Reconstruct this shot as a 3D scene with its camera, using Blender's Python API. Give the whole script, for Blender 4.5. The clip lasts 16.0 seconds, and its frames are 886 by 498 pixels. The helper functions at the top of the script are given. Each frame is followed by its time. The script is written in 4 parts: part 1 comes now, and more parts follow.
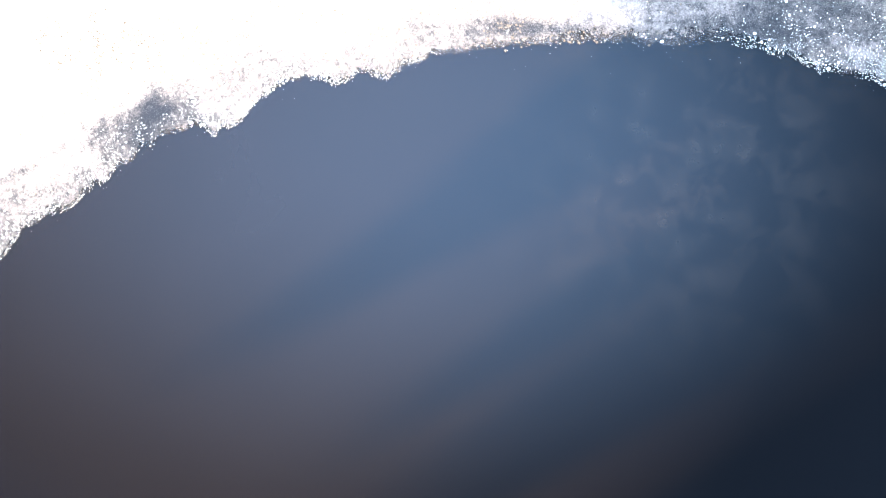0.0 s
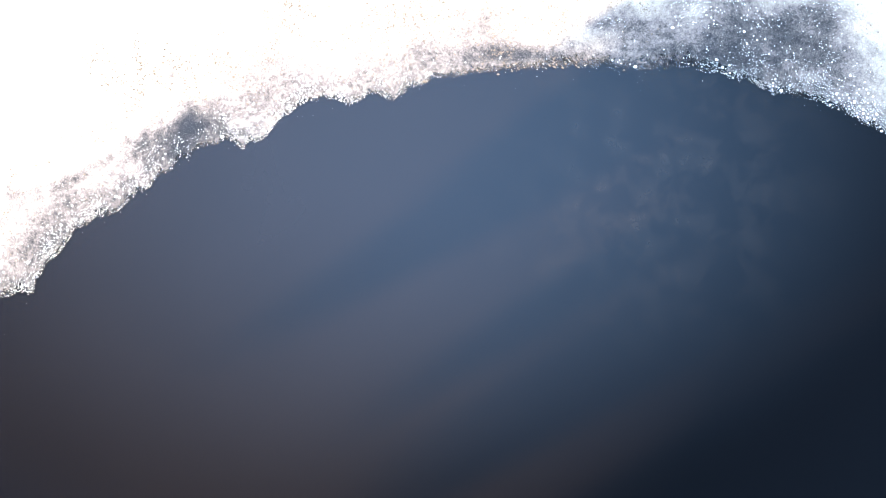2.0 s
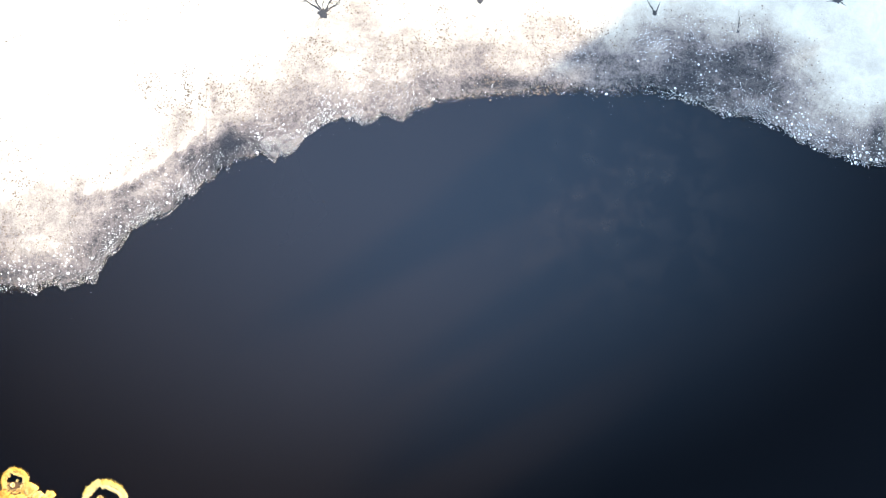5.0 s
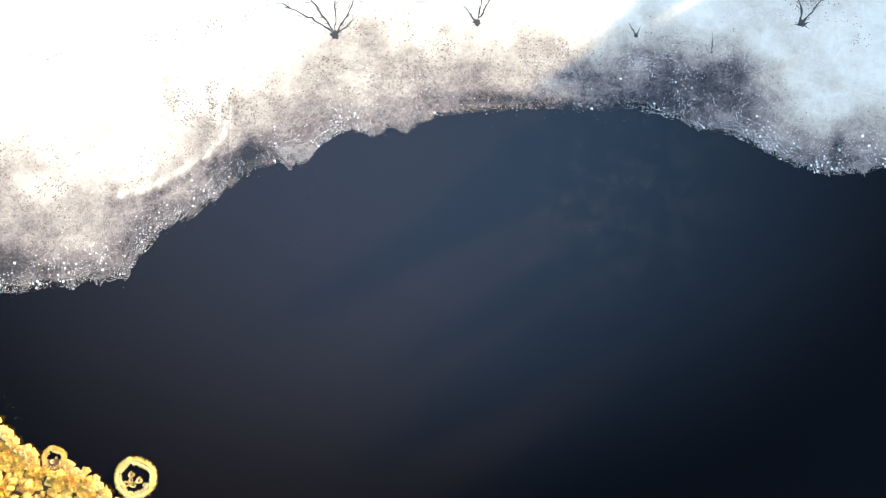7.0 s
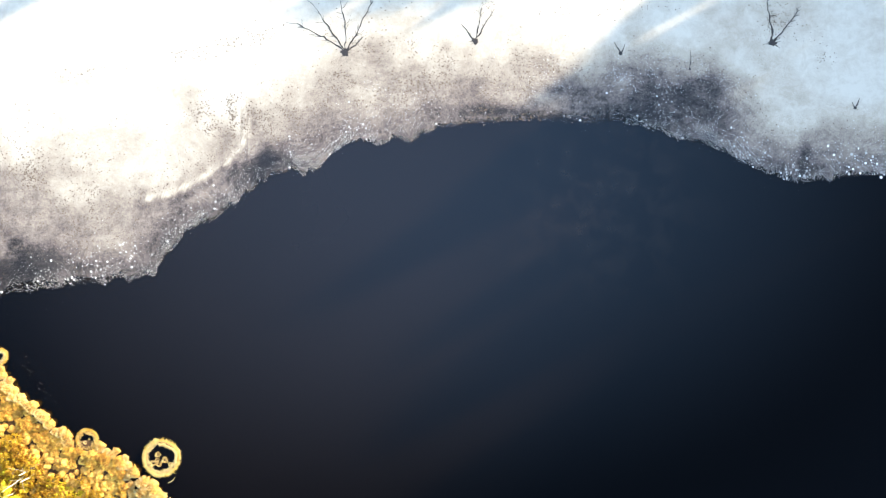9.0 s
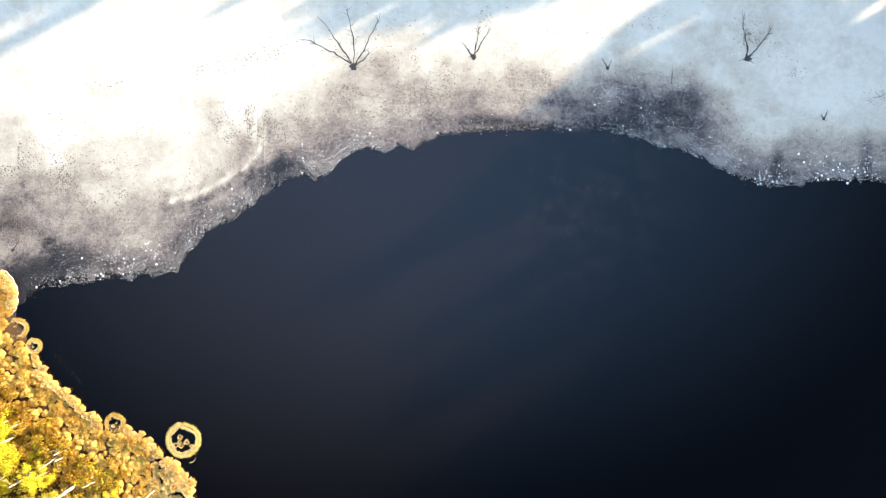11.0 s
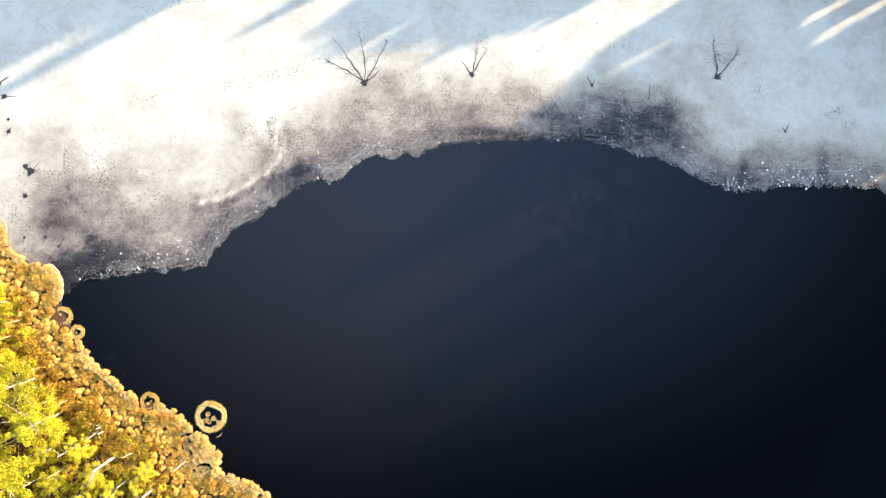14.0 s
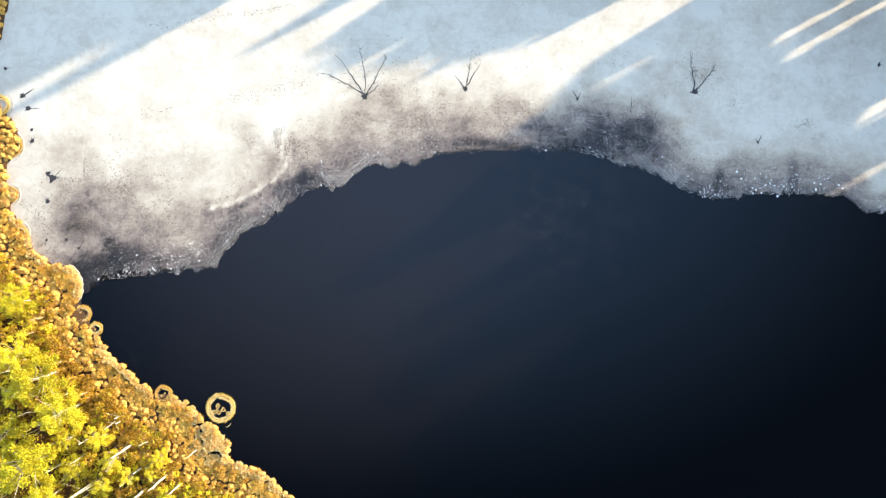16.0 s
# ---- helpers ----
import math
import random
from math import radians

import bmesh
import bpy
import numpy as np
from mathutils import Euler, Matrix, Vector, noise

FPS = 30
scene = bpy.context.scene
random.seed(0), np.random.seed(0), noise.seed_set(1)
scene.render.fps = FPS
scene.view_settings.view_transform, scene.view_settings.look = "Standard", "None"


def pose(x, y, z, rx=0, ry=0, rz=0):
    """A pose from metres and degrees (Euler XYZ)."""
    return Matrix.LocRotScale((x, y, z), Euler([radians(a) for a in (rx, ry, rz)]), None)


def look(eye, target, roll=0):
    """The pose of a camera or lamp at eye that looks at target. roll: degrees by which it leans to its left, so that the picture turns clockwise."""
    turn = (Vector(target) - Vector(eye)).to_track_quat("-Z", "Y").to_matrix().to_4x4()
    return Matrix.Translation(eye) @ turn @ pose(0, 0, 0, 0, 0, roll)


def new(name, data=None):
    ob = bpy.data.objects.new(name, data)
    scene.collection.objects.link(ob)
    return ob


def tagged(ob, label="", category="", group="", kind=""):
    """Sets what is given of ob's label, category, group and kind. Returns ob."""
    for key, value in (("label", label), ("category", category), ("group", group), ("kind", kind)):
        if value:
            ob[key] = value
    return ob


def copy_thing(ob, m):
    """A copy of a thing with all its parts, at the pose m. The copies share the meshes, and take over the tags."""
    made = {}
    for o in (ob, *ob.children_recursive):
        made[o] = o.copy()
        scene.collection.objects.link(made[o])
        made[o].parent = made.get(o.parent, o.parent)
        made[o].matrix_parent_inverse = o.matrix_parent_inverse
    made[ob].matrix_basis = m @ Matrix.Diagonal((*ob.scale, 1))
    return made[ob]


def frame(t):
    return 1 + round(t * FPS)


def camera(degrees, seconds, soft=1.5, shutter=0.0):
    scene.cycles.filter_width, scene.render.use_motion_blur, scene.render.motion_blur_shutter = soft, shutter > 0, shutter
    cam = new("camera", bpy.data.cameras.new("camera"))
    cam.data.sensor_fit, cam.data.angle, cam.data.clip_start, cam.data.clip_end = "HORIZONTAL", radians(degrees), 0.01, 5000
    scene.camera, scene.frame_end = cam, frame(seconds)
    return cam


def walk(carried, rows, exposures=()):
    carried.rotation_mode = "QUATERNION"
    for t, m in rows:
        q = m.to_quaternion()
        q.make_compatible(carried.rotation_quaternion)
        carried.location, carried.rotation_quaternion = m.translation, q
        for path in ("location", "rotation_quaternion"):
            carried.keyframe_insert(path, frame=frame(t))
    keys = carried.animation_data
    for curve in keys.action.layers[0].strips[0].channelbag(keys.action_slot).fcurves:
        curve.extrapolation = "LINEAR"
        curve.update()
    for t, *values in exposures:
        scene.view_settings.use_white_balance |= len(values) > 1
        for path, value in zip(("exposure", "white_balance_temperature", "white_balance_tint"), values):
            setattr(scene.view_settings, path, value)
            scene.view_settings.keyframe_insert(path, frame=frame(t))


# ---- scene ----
# A drone rises straight up over a half-frozen lake, looking straight down.
cam = camera(70.0, 16.0, soft=0.8)
# seconds, x, y, height, turn about the vertical in degrees
ROWS = [
    (0, 0.000, 0.000, 57.60, 0.00),
    (0.5, 0.031, -0.024, 59.71, 0.03),
    (1, 0.027, -0.081, 61.77, 0.04),
    (1.5, 0.025, -0.093, 63.73, 0.07),
    (2, -0.006, -0.095, 65.72, 0.11),
    (2.5, -0.010, -0.067, 67.63, 0.15),
    (3, 0.011, -0.102, 69.61, 0.14),
    (3.5, 0.032, -0.136, 71.65, 0.17),
    (4, 0.004, -0.181, 73.66, 0.20),
    (6.5, -0.069, -0.293, 83.68, 0.40),
    (7, -0.073, -0.288, 85.61, 0.44),
    (7.5, -0.108, -0.280, 87.52, 0.50),
    (8, -0.126, -0.299, 89.53, 0.52),
    (8.5, -0.147, -0.322, 91.49, 0.53),
    (9, -0.152, -0.339, 93.46, 0.56),
    (11.5, -0.248, -0.518, 103.34, 0.74),
    (12, -0.288, -0.600, 105.32, 0.79),
    (12.5, -0.323, -0.720, 107.31, 0.79),
    (13, -0.342, -0.799, 109.27, 0.85),
    (13.5, -0.365, -0.858, 111.29, 0.87),
    (14, -0.369, -0.908, 113.24, 0.90),
    (14.5, -0.338, -0.933, 115.21, 0.91),
    (15, -0.319, -0.882, 117.15, 0.95),
    (15.5, -0.065, -0.762, 119.11, 0.98),
    (16, 0.590, -0.369, 121.15, 1.02),
]
EXPOSURES = [(0.0, 3.7), (2.0, 3.27), (4.0, 2.72), (7.0, 2.08), (9.0, 1.87), (12.0, 1.7), (16.0, 1.6)]
walk(cam, [(t, pose(x, y, z, 0, 0, turn)) for t, x, y, z, turn in ROWS], EXPOSURES)

# ---- light ----
SUN_AZ, SUN_EL = 30.0, 12.5  # degrees: from the x axis towards y, and above the horizon
sun_dir = Vector((math.cos(radians(SUN_AZ)) * math.cos(radians(SUN_EL)), math.sin(radians(SUN_AZ)) * math.cos(radians(SUN_EL)), math.sin(radians(SUN_EL))))
sun = new("sun", bpy.data.lights.new("sun", "SUN"))
sun.data.energy, sun.data.angle, sun.data.color = 5.0, radians(1.5), (1.0, 0.82, 0.56)
sun.matrix_world = look(sun_dir * 300, (0, 0, 0))

world = bpy.data.worlds.new("world")
scene.world = world
world.use_nodes = True
wt = world.node_tree
wt.nodes.clear()


def wnode(kind, **settings):
    n = wt.nodes.new(kind)
    for k, v in settings.items():
        n.inputs[k].default_value = v
    return n


sky = wt.nodes.new("ShaderNodeTexSky")
sky.sky_type, sky.sun_disc = "NISHITA", False
sky.sun_elevation, sky.sun_rotation = radians(SUN_EL), radians(90 - SUN_AZ)
sky.air_density, sky.dust_density, sky.ozone_density = 0.35, 0.3, 1.0
# a thin blue veil overhead, thinning out to clear sky, and pale haze lower down all round
tc = wt.nodes.new("ShaderNodeTexCoord")
sep = wt.nodes.new("ShaderNodeSeparateXYZ")
wt.links.new(tc.outputs["Generated"], sep.inputs[0])


def wmath(op, a, b):
    m = wt.nodes.new("ShaderNodeMath")
    m.operation = op
    for socket, v in zip(m.inputs, (a, b)):
        if isinstance(v, (int, float)):
            socket.default_value = v
        else:
            wt.links.new(v, socket)
    return m.outputs[0]


def wfade(value, x0, x1, y0, y1):
    m = wt.nodes.new("ShaderNodeMapRange")
    m.interpolation_type = "SMOOTHSTEP"
    for key, v in (("From Min", x0), ("From Max", x1), ("To Min", y0), ("To Max", y1)):
        m.inputs[key].default_value = v
    wt.links.new(value, m.inputs["Value"])
    return m.outputs[0]


def wmix(fac, a, b):
    m = wt.nodes.new("ShaderNodeMix")
    m.data_type = "RGBA"
    wt.links.new(fac, m.inputs["Factor"])
    for key, v in (("A", a), ("B", b)):
        if isinstance(v, tuple):
            m.inputs[key].default_value = (*v, 1)
        else:
            wt.links.new(v, m.inputs[key])
    return m.outputs["Result"]


height = wmath("MAXIMUM", sep.outputs["Z"], 0.12)
east, north = wmath("DIVIDE", sep.outputs["X"], height), wmath("DIVIDE", sep.outputs["Y"], height)
du, dv = wmath("SUBTRACT", east, 0.05), wmath("MULTIPLY", wmath("SUBTRACT", north, 0.19), 1.45)
away = wmath("ADD", wmath("SQRT", wmath("ADD", wmath("MULTIPLY", du, du), wmath("MULTIPLY", dv, dv)), 0.0), wmath("MULTIPLY", east, 0.14))
flat = wt.nodes.new("ShaderNodeCombineXYZ")
wt.links.new(east, flat.inputs[0])
wt.links.new(north, flat.inputs[1])
cloud = wnode("ShaderNodeTexNoise", Scale=1.6, Detail=4.0, Roughness=0.5, Distortion=0.4)
wt.links.new(flat.outputs[0], cloud.inputs["Vector"])
cover = wmath("MULTIPLY", wfade(away, 0.08, 0.95, 1.0, 0.055), wmath("ADD", wmath("MULTIPLY", cloud.outputs["Fac"], 0.12), 0.92))
dome = wmix(cover, sky.outputs[0], (7.6, 14.2, 26.0))
low = wmath("SQRT", wmath("ADD", wmath("MULTIPLY", east, east), wmath("MULTIPLY", north, north)), 0.0)
dome = wmix(wfade(low, 0.9, 1.45, 0.0, 1.0), dome, (13.8, 16.6, 18.8))
bg = wnode("ShaderNodeBackground", Strength=0.043)
wt.links.new(dome, bg.inputs[0])
wout = wt.nodes.new("ShaderNodeOutputWorld")
wt.links.new(bg.outputs[0], wout.inputs[0])


# ---- materials ----
class Nodes:
    """A material's node tree with short calls."""

    def __init__(self, name):
        self.mat = bpy.data.materials.new(name)
        self.mat.use_nodes = True
        self.t = self.mat.node_tree
        self.bsdf = self.t.nodes["Principled BSDF"]
        self.out = self.t.nodes["Material Output"]

    def node(self, kind, **settings):
        n = self.t.nodes.new(kind)
        for k, v in settings.items():
            n.inputs[k].default_value = v
        return n

    def link(self, a, b):
        self.t.links.new(a, b)

    def coords(self, scale=(1, 1, 1), turn=0.0):
        c = self.t.nodes.new("ShaderNodeTexCoord")
        m = self.t.nodes.new("ShaderNodeMapping")
        m.inputs["Scale"].default_value = scale
        m.inputs["Rotation"].default_value = (0, 0, radians(turn))
        self.link(c.outputs["Object"], m.inputs[0])
        return m.outputs[0]

    def noise(self, scale, detail=4.0, rough=0.55, vec=None, distort=0.0):
        n = self.node("ShaderNodeTexNoise", Scale=scale, Detail=detail, Roughness=rough, Distortion=distort)
        self.link(vec if vec is not None else self.coords(), n.inputs["Vector"])
        return n.outputs["Fac"]

    def voronoi(self, scale, vec=None, rand=1.0):
        n = self.node("ShaderNodeTexVoronoi", Scale=scale, Randomness=rand)
        self.link(vec if vec is not None else self.coords(), n.inputs["Vector"])
        return n.outputs["Distance"]

    def ramp(self, fac, stops):
        r = self.t.nodes.new("ShaderNodeValToRGB")
        while len(r.color_ramp.elements) < len(stops):
            r.color_ramp.elements.new(0.5)
        for e, (p, c) in zip(r.color_ramp.elements, stops):
            e.position = p
            e.color = (c, c, c, 1) if isinstance(c, float) else (*c, 1)
        self.link(fac, r.inputs[0])
        return r.outputs[0]

    def math(self, op, a, b, clamp=False):
        m = self.t.nodes.new("ShaderNodeMath")
        m.operation, m.use_clamp = op, clamp
        for s, v in zip(m.inputs, (a, b)):
            if isinstance(v, (int, float)):
                s.default_value = v
            else:
                self.link(v, s)
        return m.outputs[0]

    def mix(self, fac, a, b, blend="MIX"):
        m = self.t.nodes.new("ShaderNodeMix")
        m.data_type, m.blend_type = "RGBA", blend
        for key, v in (("Factor", fac), ("A", a), ("B", b)):
            s = m.inputs[key] if key == "Factor" else [q for q in m.inputs if q.name == key and q.type == "RGBA"][0]
            if isinstance(v, (int, float)):
                s.default_value = v
            elif isinstance(v, tuple):
                s.default_value = (*v, 1)
            else:
                self.link(v, s)
        return [q for q in m.outputs if q.type == "RGBA"][0]

    def attr(self, name):
        a = self.t.nodes.new("ShaderNodeAttribute")
        a.attribute_name = name
        return a.outputs["Fac"]

    def random(self):
        return self.t.nodes.new("ShaderNodeObjectInfo").outputs["Random"]

    def island(self):
        return self.t.nodes.new("ShaderNodeNewGeometry").outputs["Random Per Island"]

    def bump(self, height, strength, dist):
        b = self.node("ShaderNodeBump", Strength=strength, Distance=dist)
        self.link(height, b.inputs["Height"])
        self.link(b.outputs[0], self.bsdf.inputs["Normal"])

    def finish(self, color=None, rough=0.6, **more):
        if isinstance(color, tuple):
            self.bsdf.inputs["Base Color"].default_value = (*color, 1)
        elif color is not None:
            self.link(color, self.bsdf.inputs["Base Color"])
        if isinstance(rough, (int, float)):
            self.bsdf.inputs["Roughness"].default_value = rough
        else:
            self.link(rough, self.bsdf.inputs["Roughness"])
        for k, v in more.items():
            self.bsdf.inputs[k.replace("_", " ")].default_value = v
        return self.mat


def water_material():
    """Still peaty water: a glossy surface over fine brown silt that the low sun lights."""
    n = Nodes("lake_water")
    drift = n.noise(0.045, 4.0, 0.5, distort=0.5)
    base = n.ramp(drift, [(0.3, (0.0074, 0.0052, 0.0046)), (0.7, (0.009, 0.0064, 0.0058))])
    # silt painted lighter where the low sun falls, in the west, fading darker outwards
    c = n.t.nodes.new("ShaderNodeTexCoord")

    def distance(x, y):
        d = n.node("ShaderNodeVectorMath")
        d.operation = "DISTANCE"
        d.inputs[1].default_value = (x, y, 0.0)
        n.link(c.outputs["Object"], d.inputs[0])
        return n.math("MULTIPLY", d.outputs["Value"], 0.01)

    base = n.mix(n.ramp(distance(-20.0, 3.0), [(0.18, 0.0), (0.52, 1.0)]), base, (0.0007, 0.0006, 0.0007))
    # pale wisps of weed and silt over the shallows in the north-east
    wisp = n.noise(0.26, 6.0, 0.68, None, 0.25)
    near = n.ramp(distance(22.0, 8.0), [(0.06, 1.0), (0.21, 0.0)])
    pale = n.math("MULTIPLY", n.ramp(wisp, [(0.46, 0.0), (0.68, 1.0)]), near)
    base = n.mix(pale, base, (0.0115, 0.0085, 0.0068))
    n.bump(n.noise(1.4, 3.0), 0.03, 0.02)
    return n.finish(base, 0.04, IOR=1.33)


def ice_material():
    n = Nodes("lake_ice")
    t = n.attr("thickness")
    broad = n.noise(0.14, 6.0, 0.6, distort=0.6)
    lumps = n.noise(0.55, 5.0, 0.62, distort=0.8)
    fine = n.noise(1.9, 6.0, 0.72)
    grain = n.noise(8.0, 4.0, 0.75)
    streak = n.noise(0.22, 5.0, 0.6, n.coords((0.35, 1.6, 1), 28.0))
    v = t
    # bands that run along the margin
    off = n.node("ShaderNodeCombineXYZ")
    sx = n.t.nodes.new("ShaderNodeSeparateXYZ")
    n.link(n.coords(), sx.inputs[0])
    n.link(n.math("MULTIPLY", sx.outputs["X"], 0.16), off.inputs[0])
    n.link(n.attr("offshore"), off.inputs[1])
    bands = n.noise(0.8, 4.0, 0.6, off.outputs[0], 0.4)
    calm = n.ramp(t, [(0.55, 1.0), (0.9, 0.35)])
    v = n.math("ADD", v, n.math("MULTIPLY", n.math("MULTIPLY", n.math("SUBTRACT", bands, 0.5), 0.3), n.ramp(t, [(0.5, 1.0), (0.8, 0.0)])))
    for x, k in ((fine, 0.5), (grain, 0.62)):
        v = n.math("ADD", v, n.math("MULTIPLY", n.math("MULTIPLY", n.math("SUBTRACT", x, 0.5), k), calm))
    for x, k in ((broad, 0.5), (lumps, 0.4), (streak, 0.2)):
        v = n.math("ADD", v, n.math("MULTIPLY", n.math("SUBTRACT", x, 0.5), k))
    # grains packed together at the thin edge
    loose = n.ramp(t, [(0.0, 1.0), (0.35, 0.7), (0.6, 0.0)])
    cells = n.math("MULTIPLY", n.math("SUBTRACT", 0.32, n.voronoi(3.4)), 0.14)
    v = n.math("ADD", v, n.math("MULTIPLY", cells, loose))
    v = n.math("MAXIMUM", n.math("MINIMUM", v, 1.0), 0.0)
    base = n.ramp(v, [(0.0, (0.012, 0.011, 0.012)), (0.14, (0.05, 0.042, 0.04)), (0.34, (0.178, 0.144, 0.13)), (0.56, (0.33, 0.28, 0.23)), (0.78, (0.46, 0.408, 0.34)), (1.0, (0.585, 0.55, 0.485))])
    # tiny trapped bubbles show white where the ice is thin
    thin = n.ramp(t, [(0.0, 0.6), (0.2, 1.0), (0.6, 0.0)])
    spots = n.ramp(n.voronoi(5.5), [(0.12, 1.0), (0.2, 0.0)])
    spots2 = n.ramp(n.voronoi(11.0), [(0.18, 1.0), (0.28, 0.0)])
    patchy = n.ramp(n.noise(0.7, 3.0), [(0.4, 0.0), (0.6, 1.0)])
    white = n.math("MULTIPLY", n.math("MAXIMUM", n.math("MULTIPLY", spots, patchy), n.math("MULTIPLY", spots2, 0.7)), n.math("MULTIPLY", thin, 0.42))
    base = n.mix(white, base, (0.48, 0.45, 0.42))
    # fine dark flecks in the middle ground
    mid = n.ramp(t, [(0.25, 0.0), (0.5, 1.0), (0.8, 0.4), (0.95, 0.0)])
    flecks = n.math("MAXIMUM", n.ramp(n.voronoi(3.0), [(0.12, 1.0), (0.26, 0.0)]), n.ramp(n.voronoi(6.5), [(0.12, 1.0), (0.3, 0.0)]))
    some = n.ramp(n.noise(0.45, 4.0), [(0.45, 0.0), (0.62, 1.0)])
    base = n.mix(n.math("MULTIPLY", n.math("MULTIPLY", flecks, some), n.math("MULTIPLY", mid, 0.65)), base, (0.1, 0.085, 0.075))
    n.bump(n.math("ADD", fine, n.math("MULTIPLY", grain, 0.5)), 0.3, 0.03)
    n.finish(base, n.ramp(t, [(0.0, 0.3), (0.6, 0.6), (1.0, 0.8)]), IOR=1.31)
    # the last hand's breadths are clear as glass
    lip = n.math("ADD", n.attr("lip"), n.math("ADD", n.math("MULTIPLY", n.math("SUBTRACT", fine, 0.5), 1.3), n.math("MULTIPLY", n.math("SUBTRACT", lumps, 0.5), 0.9)))
    clear = n.t.nodes.new("ShaderNodeBsdfTransparent")
    m = n.t.nodes.new("ShaderNodeMixShader")
    n.link(n.ramp(lip, [(0.08, 0.0), (0.45, 0.55), (0.95, 1.0)]), m.inputs[0])
    n.link(clear.outputs[0], m.inputs[1])
    n.link(n.bsdf.outputs[0], m.inputs[2])
    n.link(m.outputs[0], n.out.inputs["Surface"])
    return n.mat


def plain_material(name, a, b, scale=6.0, rough=0.6, bump=0.2, dist=0.02):
    n = Nodes(name)
    x = n.noise(scale, 5.0)
    n.bump(x, bump, dist)
    return n.finish(n.ramp(x, [(0.3, a), (0.7, b)]), rough)


def leaf_material(name, stops, sheer=0.35):
    """Leaves vary from piece to piece and from plant to plant, and let some light through."""
    n = Nodes(name)
    v = n.math("ADD", n.math("MULTIPLY", n.island(), 0.55), n.math("MULTIPLY", n.random(), 0.45))
    col = n.ramp(v, stops)
    n.finish(col, 0.55, Specular_IOR_Level=0.25)
    tr = n.t.nodes.new("ShaderNodeBsdfTranslucent")
    n.link(col, tr.inputs["Color"])
    m = n.t.nodes.new("ShaderNodeMixShader")
    m.inputs[0].default_value = sheer
    n.link(n.bsdf.outputs[0], m.inputs[1])
    n.link(tr.outputs[0], m.inputs[2])
    n.link(m.outputs[0], n.out.inputs["Surface"])
    return n.mat


def bark_material():
    n = Nodes("birch_bark")
    marks = n.ramp(n.noise(3.0, 4.0, 0.6, n.coords((1.2, 1.2, 6.0))), [(0.32, (0.10, 0.09, 0.07)), (0.42, (0.46, 0.41, 0.31)), (0.8, (0.66, 0.6, 0.48))])
    n.bump(n.noise(9.0), 0.3, 0.02)
    return n.finish(marks, 0.7)


def ground_material():
    n = Nodes("bog_ground")
    a = n.noise(0.25, 6.0, 0.6)
    b = n.noise(3.0, 6.0, 0.7)
    col = n.mix(b, n.ramp(a, [(0.3, (0.025, 0.011, 0.005)), (0.7, (0.05, 0.022, 0.008))]), n.ramp(a, [(0.3, (0.09, 0.04, 0.012)), (0.7, (0.16, 0.075, 0.02))]))
    n.bump(b, 0.8, 0.15)
    return n.finish(col, 0.9)


def mound_material():
    n = Nodes("sedge_thatch")
    a = n.noise(14.0, 5.0, 0.8, n.coords((1, 1, 0.4)))
    v = n.math("ADD", n.math("MULTIPLY", a, 0.8), n.math("MULTIPLY", n.random(), 0.2))
    n.bump(a, 1.0, 0.12)
    return n.finish(n.ramp(v, [(0.25, (0.12, 0.042, 0.009)), (0.48, (0.5, 0.245, 0.04)), (0.72, (0.85, 0.55, 0.135))]), 0.8)


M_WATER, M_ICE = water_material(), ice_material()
def bubble_material():
    n = Nodes("white_bubble_ice")
    return n.finish(n.ramp(n.island(), [(0.0, (0.28, 0.265, 0.25)), (0.5, (0.5, 0.48, 0.455)), (1.0, (0.86, 0.84, 0.81))]), 0.5)


M_BUBBLE = bubble_material()
M_PIT = plain_material("wet_pit", (0.08, 0.055, 0.038), (0.18, 0.13, 0.094), 5.0, 0.85)
M_STAR = plain_material("melt_water_channel", (0.012, 0.011, 0.012), (0.035, 0.03, 0.03), 4.0, 0.6)
M_RIM = plain_material("frozen_rim", (0.3, 0.26, 0.19), (0.62, 0.56, 0.45), 3.0, 0.6, 0.4, 0.05)
M_GROUND, M_BARK = ground_material(), bark_material()
M_TWIG = plain_material("brown_twig", (0.07, 0.045, 0.03), (0.16, 0.11, 0.07), 8.0, 0.8)
M_MOUND = mound_material()
M_PALE = leaf_material("bleached_sedge_blade", [(0.0, (0.5, 0.28, 0.06)), (0.5, (0.8, 0.59, 0.23)), (1.0, (0.9, 0.78, 0.46))], 0.1)
M_PEAT = plain_material("wet_peat", (0.02, 0.013, 0.008), (0.06, 0.035, 0.018), 3.0, 0.7, 0.6, 0.08)
M_YELLOW = leaf_material("yellow_birch_leaf", [(0.0, (0.3, 0.25, 0.015)), (0.45, (0.64, 0.57, 0.03)), (0.8, (0.82, 0.72, 0.06)), (1.0, (0.86, 0.66, 0.06))])
M_GOLD = leaf_material("golden_shrub_leaf", [(0.0, (0.2, 0.085, 0.012)), (0.4, (0.44, 0.26, 0.025)), (0.75, (0.62, 0.43, 0.04)), (1.0, (0.62, 0.52, 0.045))])
M_SEDGE = leaf_material("dry_sedge_blade", [(0.0, (0.36, 0.15, 0.022)), (0.4, (0.66, 0.38, 0.055)), (0.75, (0.84, 0.6, 0.12)), (1.0, (0.9, 0.76, 0.3))], 0.08)
M_NEEDLE = leaf_material("spruce_needle", [(0.0, (0.015, 0.03, 0.012)), (1.0, (0.04, 0.07, 0.025))], 0.1)

